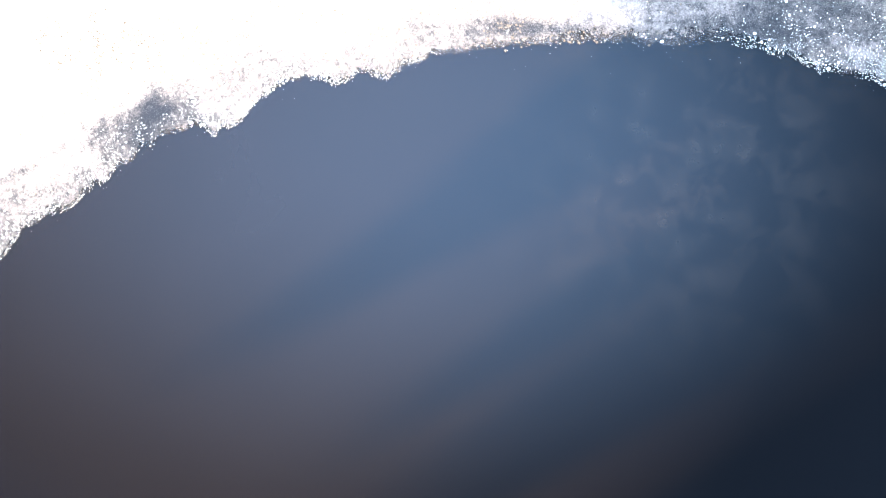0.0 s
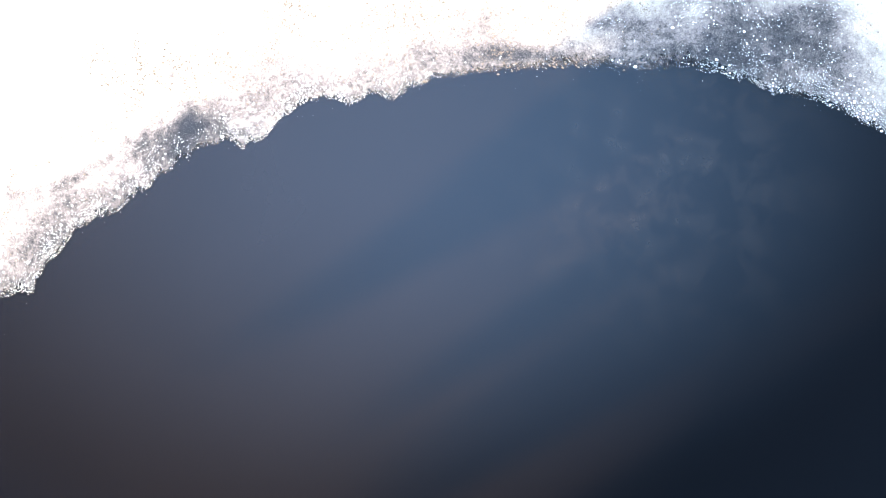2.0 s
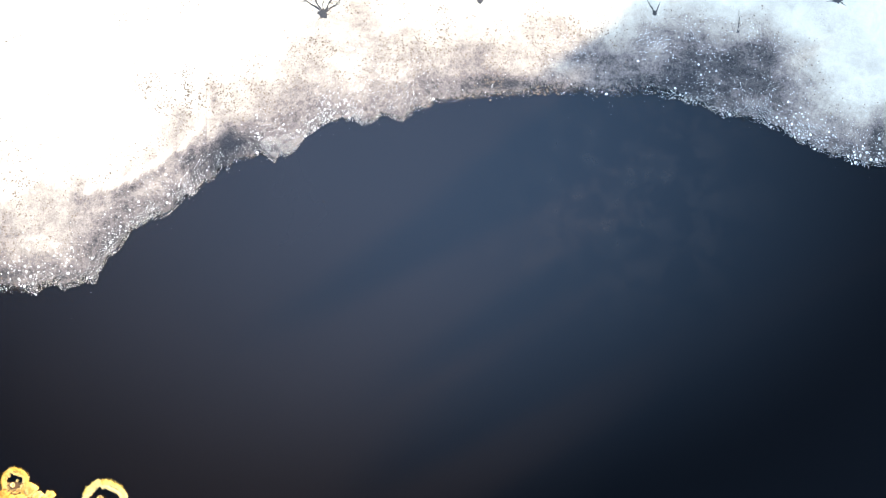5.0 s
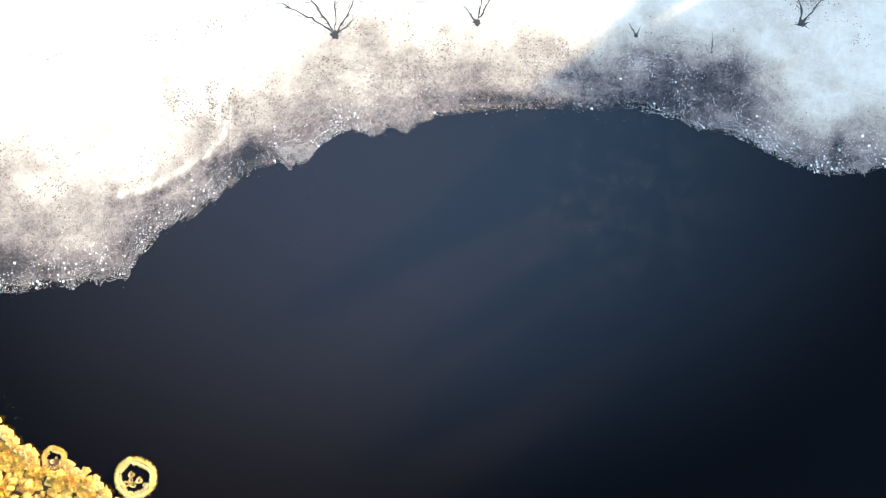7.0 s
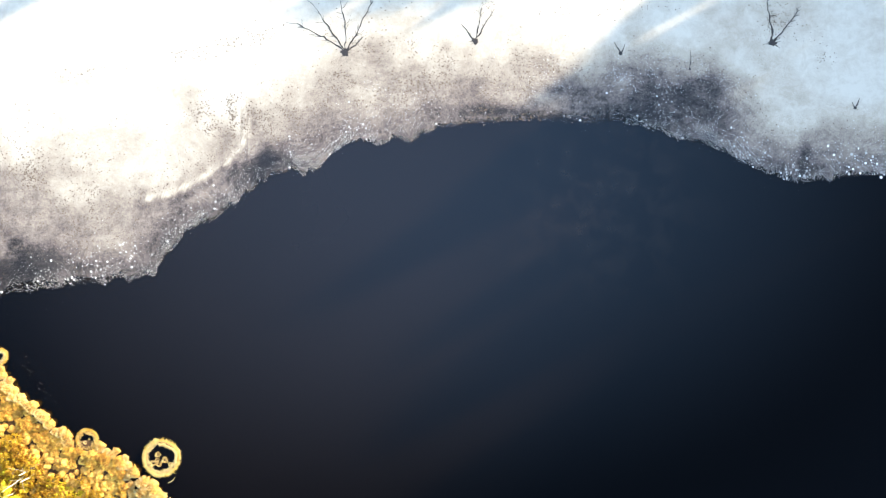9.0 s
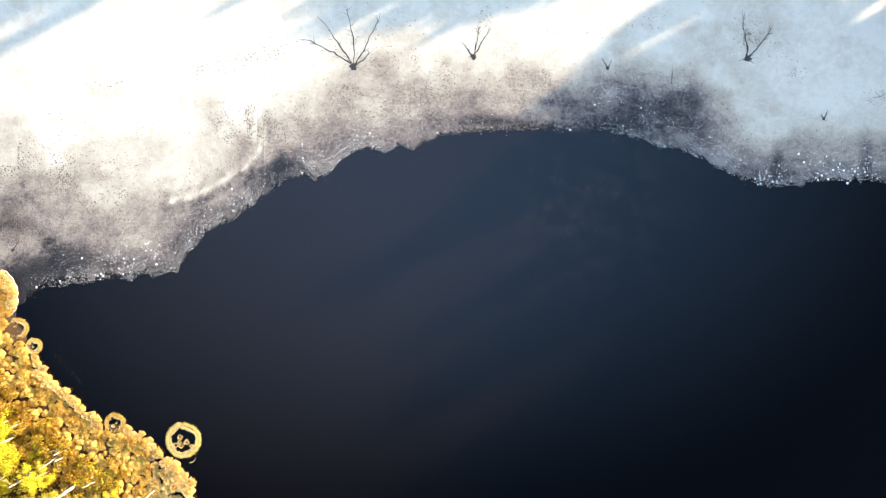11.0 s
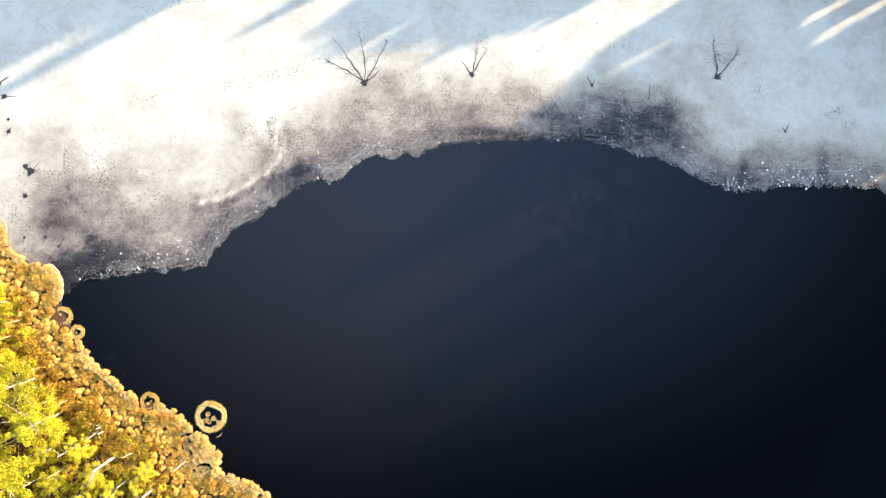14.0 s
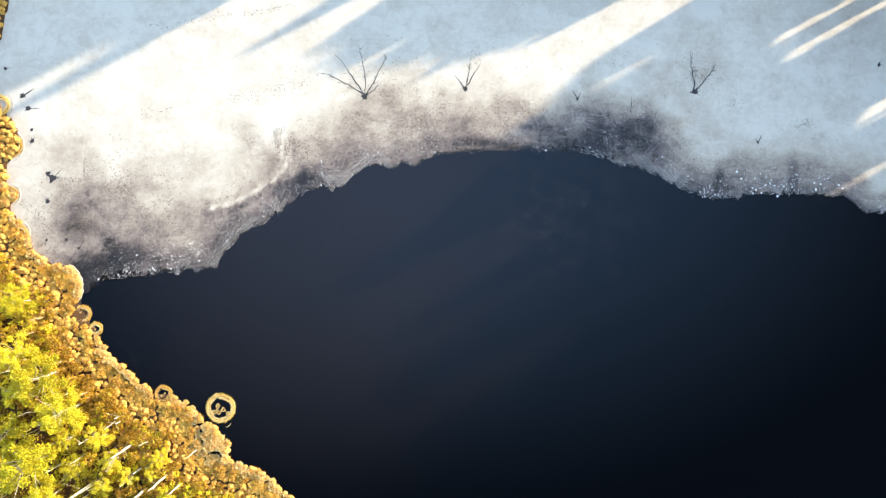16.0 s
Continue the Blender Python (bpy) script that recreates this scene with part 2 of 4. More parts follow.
# ---- plan ----
# southern edge of the ice sheet, west to east
EDGE = [(-67.6, -10.3), (-64.4, -7.7), (-57.1, -6.7), (-48.5, -5.5), (-42.5, -4.9), (-42.2, -3.4), (-40.3, -0.7), (-39.3, 0.7), (-37.5, 1.9), (-35.2, 3.1),
        (-32.9, 4.6), (-30.7, 6.1), (-29.3, 7.4), (-27.5, 8.9), (-24.6, 10.3), (-22.6, 10.8), (-20.4, 10.8), (-18.7, 11.2), (-16.8, 13.0), (-15.1, 15.0),
        (-13.6, 15.3), (-11.8, 15.1), (-10.0, 14.9), (-7.7, 16.0), (-5.1, 15.0), (-2.8, 16.8), (-1.0, 17.4), (1.9, 17.7), (4.4, 18.0), (7.5, 18.2),
        (11.1, 18.6), (15.7, 18.6), (20.4, 18.5), (26.0, 18.7), (28.6, 18.0), (32.2, 17.3), (34.3, 15.9), (37.3, 15.6), (39.9, 14.7), (45.4, 11.9),
        (51.9, 9.7), (58.4, 10.5), (67.0, 11.2), (76.8, 11.2), (81.2, 7.7), (85.3, 8.0)]
# western bank, north to south
SHORE = [(-82.8, 52.4), (-83.1, 45.9), (-84.3, 39.4), (-86.2, 33.9), (-84.5, 25.3), (-81.6, 22.3), (-80.3, 18.0), (-82.9, 14.0), (-82.9, 10.2), (-80.7, 8.6),
         (-82.6, 6.1), (-80.0, 3.2), (-78.2, 0.7), (-78.0, -1.7), (-74.2, -4.4), (-70.6, -5.0), (-68.3, -8.2), (-68.9, -11.9), (-67.1, -13.4), (-66.3, -16.1),
         (-64.7, -17.4), (-65.0, -19.3), (-63.3, -22.0), (-60.2, -24.3), (-56.9, -27.5), (-53.9, -29.6), (-52.2, -28.3), (-50.6, -30.0), (-47.5, -30.8), (-45.6, -33.5),
         (-45.9, -37.7), (-43.9, -41.3), (-39.8, -41.2), (-37.0, -42.9), (-32.6, -44.4), (-28.0, -48.6), (-22.7, -53.7), (-13.9, -61.1)]
# the rest of the lake's outline, out of sight
FAR_BANK = [(20, -90), (80, -120), (170, -110), (190, -40), (108, -20), (104, 20), (100, 46), (70, 56), (40, 53.5), (14, 53), (-14, 58), (-50, 66), (-80, 62)]
LAKE = np.array(SHORE + FAR_BANK)
rng = np.random.default_rng(7)


def lake_side(p):
    """Distance from the lake's outline: positive on land, negative on the lake."""
    p = np.atleast_2d(np.asarray(p, float))
    best = np.full(len(p), 1e9)
    inside = np.zeros(len(p), bool)
    for a, b in zip(LAKE, np.roll(LAKE, -1, 0)):
        ab = b - a
        s = np.clip(((p - a) @ ab) / (ab @ ab), 0, 1)
        best = np.minimum(best, np.hypot(*(p - a - s[:, None] * ab).T))
        cross = (a[1] > p[:, 1]) != (b[1] > p[:, 1])
        with np.errstate(divide="ignore", invalid="ignore"):
            xs = a[0] + (p[:, 1] - a[1]) / (b[1] - a[1] + 1e-12) * ab[0]
        inside ^= cross & (p[:, 0] < xs)
    return np.where(inside, -best, best)


def wobble(x, seed, scale, octaves=4):
    """Smooth one-dimensional noise about zero."""
    out = np.zeros_like(x, float)
    for k in range(octaves):
        g = np.random.default_rng(seed * 17 + k).uniform(-1, 1, 4096)
        q = x / scale * 2 ** k + 2000
        i = np.floor(q).astype(int)
        f = q - i
        f = f * f * (3 - 2 * f)
        out += (g[i % 4096] * (1 - f) + g[(i + 1) % 4096] * f) / 1.7 ** k
    return out


def field(x, y, seed, scale, octaves=4):
    """Smooth two-dimensional noise about zero."""
    out = np.zeros(np.broadcast(x, y).shape)
    for k in range(octaves):
        g = np.random.default_rng(seed * 31 + k).uniform(-1, 1, (256, 256))
        qx, qy = x / scale * 2 ** k + 1000, y / scale * 2 ** k + 1000
        i, j = np.floor(qx).astype(int), np.floor(qy).astype(int)
        f, h = qx - i, qy - j
        f, h = f * f * (3 - 2 * f), h * h * (3 - 2 * h)
        i, j = i % 256, j % 256
        i1, j1 = (i + 1) % 256, (j + 1) % 256
        out = out + ((g[i, j] * (1 - f) + g[i1, j] * f) * (1 - h) + (g[i, j1] * (1 - f) + g[i1, j1] * f) * h) / 1.8 ** k
    return out


EX, EY = np.array(EDGE).T


def edge_y(x):
    """The ice edge with its small scallops."""
    x = np.asarray(x, float)
    y = np.interp(x, EX, EY)
    bite = np.sqrt(wobble(x, 3, 1.9, 2) ** 2 + 0.05) * 0.75 - 0.5 + wobble(x, 5, 0.8, 3) * 0.12
    calm = np.interp(x, [-45, -20, 0, 6, 24, 30, 90], [1.0, 1.0, 0.7, 0.25, 0.25, 0.8, 1.0])
    return np.where(x < -68.5, -16.0, y - bite * calm)


# width of the thin, bubbly margin along the edge
MARGIN_X = [-90, -68, -62, -50, -42, -36, -30, -24, -14, -4, 8, 20, 30, 41, 50, 60, 75, 100]
MARGIN_W = [20, 20, 17, 13, 9.5, 9, 9, 11.5, 14.5, 13.5, 11.5, 10.5, 11, 13, 10, 7.5, 7, 7]
# thin places: x, y, half sizes, how thin
THIN = [(-27.0, 12.4, 2.4, 2.6, 0.34), (33.6, 23.0, 8.5, 3.6, 0.36), (8.0, 20.0, 9.0, 0.9, 0.2), (15.0, 23.4, 4.0, 1.1, 0.14), (53.0, 14.5, 1.0, 3.2, 0.22), (67.5, 14.0, 0.9, 3.5, 0.25), (-72.0, 14.0, 6.0, 9.0, 0.16), (-60.0, 10.0, 5.0, 3.0, 0.1),
        (-37.6, 20.3, 2.2, 2.6, 0.2), (-32.3, 15.4, 1.6, 2.6, 0.28), (33.0, 20.0, 5.0, 2.0, 0.05), (48.5, 34.5, 5.0, 4.0, 0.16), (77.0, 45.0, 10.0, 6.0, 0.1), (-66.4, -7.5, 4.5, 4.0, 0.36), (-67.0, 2.5, 6.0, 3.6, 0.2), (-60.5, -1.0, 4.0, 2.4, 0.12), (-62.5, -3.5, 3.5, 2.6, 0.14)]
RIDGE = np.array([(-43.5, 6.6), (-42.2, 6.8), (-38.5, 8.3), (-36.1, 9.6), (-32.0, 12.0), (-30.3, 14.0), (-29.5, 16.0), (-29.6, 19.0), (-30.2, 20.5)])

SWELL = np.array([(31.0, 34.5), (37.3, 31.6), (43.7, 26.9), (47.5, 22.5), (49.3, 18.9)])


def line_distance(x, y, line):
    p = np.stack([x.ravel(), y.ravel()], 1)
    best = np.full(len(p), 1e9)
    for a, b in zip(line[:-1], line[1:]):
        ab = b - a
        s = np.clip(((p - a) @ ab) / (ab @ ab), 0, 1)
        best = np.minimum(best, np.hypot(*(p - a - s[:, None] * ab).T))
    return best.reshape(x.shape)


def ice_thickness(x, y):
    """0 at the clear edge, 1 under white snow ice."""
    d = np.maximum(line_distance(x, y, np.array(EDGE)) - 0.3, 0)
    w = np.interp(x, MARGIN_X, MARGIN_W) * (1 + 0.3 * field(x, y, 11, 7.0, 3))
    r = np.clip(d / w, 0, 1.6)
    t = np.interp(r, [0, 0.06, 0.3, 0.7, 1.0, 1.6], [0.13, 0.16, 0.31, 0.54, 0.78, 0.93])
    t = t + np.interp(x, [-70, -30, -20, -14, 16, 24, 40, 60, 90], [0.0, 0.02, 0.05, 0.13, 0.13, 0.02, 0.02, 0.06, 0.06]) * np.exp(-d / 9.0)
    for cx, cy, ax, ay, k in THIN:
        q = ((x - cx) / ax) ** 2 + ((y - cy) / ay) ** 2
        t = t - k * np.exp(-q * (1 + 0.5 * field(x, y, 13, 2.5, 3)))
    # a pale swell farther east
    t = t + 0.22 * np.exp(-(line_distance(x, y, SWELL) / 2.2) ** 2) * np.clip(0.7 + 0.5 * field(x, y, 19, 3.0, 3), 0, 1)
    g = line_distance(x, y, RIDGE)
    below = (y < np.interp(x, RIDGE[:, 0], RIDGE[:, 1])) & (x > -46) & (x < -29)
    t = t + np.where(below, -0.14, 0.1) * np.exp(-g / 2.5)
    fade = np.clip(0.5 + 1.1 * field(x, y, 17, 2.0, 3), 0, 1)
    t = t + fade * (0.42 * np.exp(-((g + 0.25 * field(x, y, 18, 0.8, 3)) / 0.4) ** 2) - 0.13 * np.exp(-((g - 1.2) / 0.7) ** 2))
    return np.clip(t, 0.02, 1.0)


# ---- building blocks ----
def mesh_of(name, verts, faces, material, smooth=False):
    """A mesh from arrays of corners and of equal-sided faces."""
    verts, faces = np.asarray(verts, np.float32), np.asarray(faces, np.int32)
    me = bpy.data.meshes.new(name)
    me.vertices.add(len(verts))
    me.vertices.foreach_set("co", verts.ravel())
    k = faces.shape[1]
    me.loops.add(faces.size)
    me.loops.foreach_set("vertex_index", faces.ravel())
    me.polygons.add(len(faces))
    me.polygons.foreach_set("loop_start", np.arange(0, faces.size, k, dtype=np.int32))
    me.update(calc_edges=True)
    me.validate()
    me.polygons.foreach_set("use_smooth", np.full(len(faces), smooth))
    me.materials.append(material)
    return me


def part(name, me, parent, label=""):
    ob = new(name, me)
    ob.parent = parent
    return tagged(ob, label)


PLACED = set()


def place(ob, m):
    """Put a thing at the pose m the first time, and a copy of it every time after."""
    if ob.name in PLACED:
        x, y, z = ob.scale
        return copy_thing(ob, m @ Matrix.Diagonal((1 / x, 1 / y, 1 / z, 1)))
    PLACED.add(ob.name)
    ob.matrix_basis = m
    return ob


def grid_faces(rows, cols):
    i = np.arange((rows - 1) * (cols - 1))
    a = i // (cols - 1) * cols + i % (cols - 1)
    return np.stack([a, a + 1, a + cols + 1, a + cols], 1)


def join(pieces):
    """Stack (verts, faces) pairs of the same kind of face."""
    vs, fs, n = [], [], 0
    for v, f in pieces:
        vs.append(v)
        fs.append(np.asarray(f) + n)
        n += len(v)
    return np.concatenate(vs), np.concatenate(fs)


def tube(path, radii, sides=6, flatten=1.0):
    """A tapered tube of quads along a path; flatten squeezes it in height."""
    path, radii = np.asarray(path, float), np.asarray(radii, float)
    tan = np.gradient(path, axis=0)
    tan /= np.linalg.norm(tan, axis=1)[:, None] + 1e-9
    ref = np.where(np.abs(tan[:, 2:3]) > 0.9, np.array([[1.0, 0, 0]]), np.array([[0, 0, 1.0]]))
    u = np.cross(tan, ref)
    u /= np.linalg.norm(u, axis=1)[:, None]
    v = np.cross(u, tan)
    a = np.arange(sides) * 2 * math.pi / sides
    ring = u[:, None] * np.cos(a)[None, :, None] + v[:, None] * np.sin(a)[None, :, None] * flatten
    verts = (path[:, None] + ring * radii[:, None, None]).reshape(-1, 3)
    faces = []
    for i in range(len(path) - 1):
        for j in range(sides):
            k = (j + 1) % sides
            faces.append((i * sides + j, i * sides + k, (i + 1) * sides + k, (i + 1) * sides + j))
    return verts, np.array(faces)


def leaf_quads(centres, size, g, stretch=1.5, upright=0.0):
    """A small kite-shaped leaf spray at every centre, turned at random."""
    n = len(centres)
    d = g.normal(size=(n, 3))
    d[:, 2] = d[:, 2] * 0.6 + upright
    d /= np.linalg.norm(d, axis=1)[:, None]
    e = np.cross(d, g.normal(size=(n, 3)))
    e /= np.linalg.norm(e, axis=1)[:, None]
    s = size * g.uniform(0.6, 1.3, (n, 1))
    a, b = d * s * stretch * 0.5, e * s * 0.5
    verts = np.stack([centres - a, centres + b, centres + a, centres - b], 1).reshape(-1, 3)
    return verts, np.arange(4 * n).reshape(n, 4)


def blades(roots, ways, length, width, g, droop=0.5):
    """Grass blades of two quads that rise along ways and droop."""
    n = len(roots)
    ln = length * g.uniform(0.7, 1.25, (n, 1))
    side = np.cross(ways, np.array([0, 0, 1.0])) + g.normal(scale=0.1, size=(n, 3))
    side /= np.linalg.norm(side, axis=1)[:, None] + 1e-9
    w = side * width * 0.5
    mid = roots + ways * ln * 0.55
    out = ways * np.array([1, 1, 0])
    tip = mid + ways * ln * 0.3 + out * ln * 0.25 - np.array([0, 0, 1.0]) * ln * droop * g.uniform(0.2, 0.9, (n, 1))
    verts = np.stack([roots - w, roots + w, mid - w * 0.9, mid + w * 0.9, tip - w * 0.2, tip + w * 0.2], 1).reshape(-1, 3)
    b = np.arange(n)[:, None] * 6
    return verts, np.concatenate([b + np.array([[0, 1, 3, 2]]), b + np.array([[2, 3, 5, 4]])])


# ---- lake, ice and land ----
def build_ground():
    fine = np.arange(-110, 111, 1.1)
    far = np.array([8, 20, 40, 80, 160, 320, 640, 1200, 2200])
    ax = np.concatenate([-110 - far[::-1], fine, fine[-1] + far])
    X, Y = np.meshgrid(ax, ax)
    d = lake_side(np.stack([X.ravel(), Y.ravel()], 1)).reshape(X.shape)
    z = np.where(d < 0, np.maximum(d * 0.55 - 0.12, -2.4), np.minimum(0.16 + d * 0.07, 2.2))
    z = z + np.where(d > 0.6, 0.14 * field(X, Y, 21, 3.0, 3) + 0.1 * field(X, Y, 22, 30.0, 2), 0)
    me = mesh_of("ground", np.stack([X, Y, z], 2).reshape(-1, 3), grid_faces(*X.shape), M_GROUND, True)
    tagged(new("ground", me), "brown boggy ground under the autumn wood", "ground", kind="structure")


def ground_z(x, y):
    d = lake_side([(x, y)])[0]
    return float(np.clip(0.16 + d * 0.07, -0.1, 2.2))


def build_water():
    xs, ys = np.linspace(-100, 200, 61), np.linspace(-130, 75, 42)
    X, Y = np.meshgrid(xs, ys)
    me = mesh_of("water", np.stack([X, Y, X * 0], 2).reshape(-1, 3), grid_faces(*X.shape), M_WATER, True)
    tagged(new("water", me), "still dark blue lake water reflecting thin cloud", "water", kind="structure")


ICE_TOP = 0.05


def build_ice():
    xs = np.arange(-92, 112, 0.15)
    v = np.linspace(0, 1, 95) ** 1.8
    ey = edge_y(xs)
    top = 70.0
    X = np.repeat(xs[None], len(v), 0)
    Y = ey[None] + (top - ey[None]) * v[:, None]
    g = line_distance(X, Y, RIDGE)
    d = Y - ey[None]
    Z = ICE_TOP - 0.045 * np.exp(-d / 0.5) + 0.016 * np.exp(-(g / 0.4) ** 2) + 0.012 * field(X, Y, 31, 2.0, 3) * np.clip(d / 3, 0, 1)
    T = ice_thickness(X, Y)
    skirt = np.stack([xs, ey + 0.02, np.full_like(xs, -0.06)], 1)
    verts = np.concatenate([skirt, np.stack([X, Y, Z], 2).reshape(-1, 3)])
    me = mesh_of("ice_sheet", verts, grid_faces(len(v) + 1, len(xs)), M_ICE, True)
    a = me.attributes.new("thickness", "FLOAT", "POINT")
    a.data.foreach_set("value", np.concatenate([T[0], T.ravel()]).astype(np.float32))
    a = me.attributes.new("offshore", "FLOAT", "POINT")
    off = line_distance(X, Y, np.array(EDGE))
    a.data.foreach_set("value", np.concatenate([off[0], off.ravel()]).astype(np.float32))
    a = me.attributes.new("lip", "FLOAT", "POINT")
    lip = np.where(X < -67, 1.2, np.clip(d / np.interp(X, [-60, -42, -20, 0, 8, 24, 32, 90], [1.8, 1.0, 0.7, 0.9, 1.3, 1.8, 0.9, 0.8]), 0, 2))
    a.data.foreach_set("value", np.concatenate([lip[0], lip.ravel()]).astype(np.float32))
    tagged(new("ice_sheet", me), "lake ice, clear and bubbly at its edge, white farther in", "ice", kind="structure")


def scatter(n, seed, density, power=1.6, reach=24.0):
    """Random spots on the ice, kept by a density between 0 and 1."""
    g = np.random.default_rng(seed)
    x = g.uniform(-84, 88, n)
    d = g.uniform(0, 1, n) ** power * reach
    y = edge_y(x) + d
    keep = g.uniform(0, 1, n) < density(x, y, d)
    keep &= lake_side(np.stack([x, y], 1)) < -0.8
    return x[keep], y[keep], d[keep], g


def discs(x, y, r, rise, g, sides, z, rough=0.35):
    """Low, slightly irregular domes."""
    a = np.arange(sides) * 2 * math.pi / sides
    rr = r[:, None] * g.uniform(1 - rough, 1 + rough, (len(x), sides))
    rim = np.stack([x[:, None] + rr * np.cos(a), y[:, None] + rr * np.sin(a), np.full(rr.shape, z)], 2)
    mid = np.stack([x, y, z + rise + 0 * x], 1)[:, None]
    verts = np.concatenate([rim, mid], 1).reshape(-1, 3)
    b = np.arange(len(x))[:, None, None] * (sides + 1)
    k = np.arange(sides)
    tri = np.stack([k, (k + 1) % sides, np.full(sides, sides)], 1)[None]
    return verts, (b + tri).reshape(-1, 3)


def build_bubbles():
    # how thick the bubbles lie along the edge: fine froth, and the larger round ones
    froth = lambda x: np.interp(x, [-80, -65, -62, -29, -27, -24, -22, -6, -3, 1, 24, 27, 34, 42, 50, 88], [0.0, 0.02, 0.5, 0.9, 0.2, 0.3, 0.95, 0.9, 0.4, 0.04, 0.05, 0.5, 0.85, 1.0, 0.9, 0.9])
    round_ones = lambda x: np.interp(x, [-70, -62, -48, -44, -38, -30, -26, -21, -17, -7, -4, 24, 30, 38, 46, 55, 58, 66, 69, 88], [0.0, 0.6, 0.5, 0.3, 0.4, 0.3, 0.1, 0.6, 1.0, 0.9, 0.05, 0.05, 0.5, 0.7, 1.0, 0.9, 0.9, 1.0, 0.8, 0.8])

    def dens(x, y, d):
        wide = 1.1 + 2.4 * froth(x) * np.interp(x, [-52, -44], [1.4, 1.0])
        near = froth(x) * np.clip(d / 0.2, 0.3, 1) * np.exp(-(d / wide) ** 1.4)
        # a lace of white along the top of the thin eastern bay
        for px, py, pr, k in ((25.5, 25.6, 1.8, 0.6), (30.0, 26.6, 1.8, 0.5), (34.4, 27.5, 1.6, 0.6), (38.4, 27.0, 1.6, 0.7), (41.1, 25.5, 1.6, 0.6), (43.0, 24.0, 1.6, 0.5), (33.0, 23.0, 5.0, 0.2), (-10.5, 21.5, 3.0, 0.3), (-3.5, 20.0, 2.2, 0.35), (15.5, 25.6, 3.5, 0.4)):
            near = np.maximum(near, k * np.exp(-((x - px) ** 2 + (y - py) ** 2) / pr ** 2))
        return near * np.clip(0.55 + 0.6 * field(x, y, 43, 1.8, 3), 0.05, 1.0)

    def dens_round(x, y, d):
        near = round_ones(x) * np.clip(d / 0.7, 0, 1) * np.exp(-((d - 1.2) / 2.4) ** 2)
        for px, py, pr, k in ((-42.0, 5.1, 1.6, 0.9), (-40.4, 4.2, 1.2, 0.6), (28.0, 24.0, 2.6, 0.35), (31.5, 22.0, 2.0, 0.4), (39.5, 26.0, 1.3, 0.6), (-46.8, -1.5, 2.0, 0.5)):
            near = np.maximum(near, k * np.exp(-((x - px) ** 2 + (y - py) ** 2) / pr ** 2))
        return near * np.clip(0.35 + 0.9 * field(x, y, 45, 2.4, 3), 0.02, 1.0)

    x, y, d, g = scatter(105000, 41, dens, 1.5, 12.5)
    r = np.interp(d, [0, 0.8, 2, 5], [0.025, 0.036, 0.046, 0.05]) * (0.7 + 0.9 * g.uniform(0, 1, len(x)) ** 2.0)
    x2, y2, d2, g2 = scatter(13000, 46, dens_round, 1.2, 7.0)
    r2 = 0.055 + 0.13 * g2.uniform(0, 1, len(x2)) ** 4.0 * np.interp(x2, [-60, -40, 20, 45, 60], [1.2, 1.0, 0.9, 1.0, 1.35])
    x, y, r = np.concatenate([x, x2]), np.concatenate([y, y2]), np.concatenate([r, r2])
    # bubbles lie beside one another, never across
    cell, keep = {}, []
    for i in np.argsort(-r):
        ci, cj = int(x[i] // 0.6), int(y[i] // 0.6)
        if all((x[i] - x[j]) ** 2 + (y[i] - y[j]) ** 2 > (1.25 * (r[i] + r[j])) ** 2 for a in (-1, 0, 1) for b in (-1, 0, 1) for j in cell.get((ci + a, cj + b), ())):
            cell.setdefault((ci, cj), []).append(i)
            keep.append(i)
    x, y, r = x[keep], y[keep], r[keep]
    v, f = discs(x, y, r, 0.02 + r * 0.12, g, 8, ICE_TOP + 0.004, 0.3)
    tagged(new("ice_bubbles", mesh_of("ice_bubbles", v, f, M_BUBBLE, True)), "white round gas bubbles frozen in the ice margin", "ice bubbles", kind="stuff")
    # brash and crystals adrift on the water just off the edge
    m = 110
    x = g.uniform(-66, 86, m)
    y = edge_y(x) - 0.1 - g.exponential(0.7, m)
    r = g.uniform(0.01, 0.03, m)
    keep = lake_side(np.stack([x, y], 1)) < -1
    v, f = discs(x[keep], y[keep], r[keep], 0.02, g, 5, 0.004)
    k = g.uniform(0, 1, 150)
    x2, y2 = -62.6 + 5.8 * k + g.normal(scale=0.35, size=150), -16.8 - 8.0 * k + g.normal(scale=0.35, size=150)
    ok = lake_side(np.stack([x2, y2], 1)) < -0.5
    v2, f2 = discs(x2[ok], y2[ok], g.uniform(0.005, 0.014, ok.sum()), 0.01, g, 5, 0.004)
    v, f = join([(v, f), (v2, f2)])
    tagged(new("ice_crystals", mesh_of("ice_crystals", v, f, M_BUBBLE, True)), "tiny white ice crystals adrift off the ice edge", "ice crystals", kind="stuff")


SEAMS = [((-57, 40.5), (-41.7, 43.4), 150, 0.5), ((-41.7, 43.4), (-27.5, 45.8), 160, 0.35), ((-41, 27.0), (-26, 31.1), 170, 0.6), ((-57.6, 24.1), (-48.0, 26.1), 70, 0.6), ((14, 33.8), (36, 36.6), 110, 0.7), ((48, 34.5), (58, 28.5), 90, 1.1)]


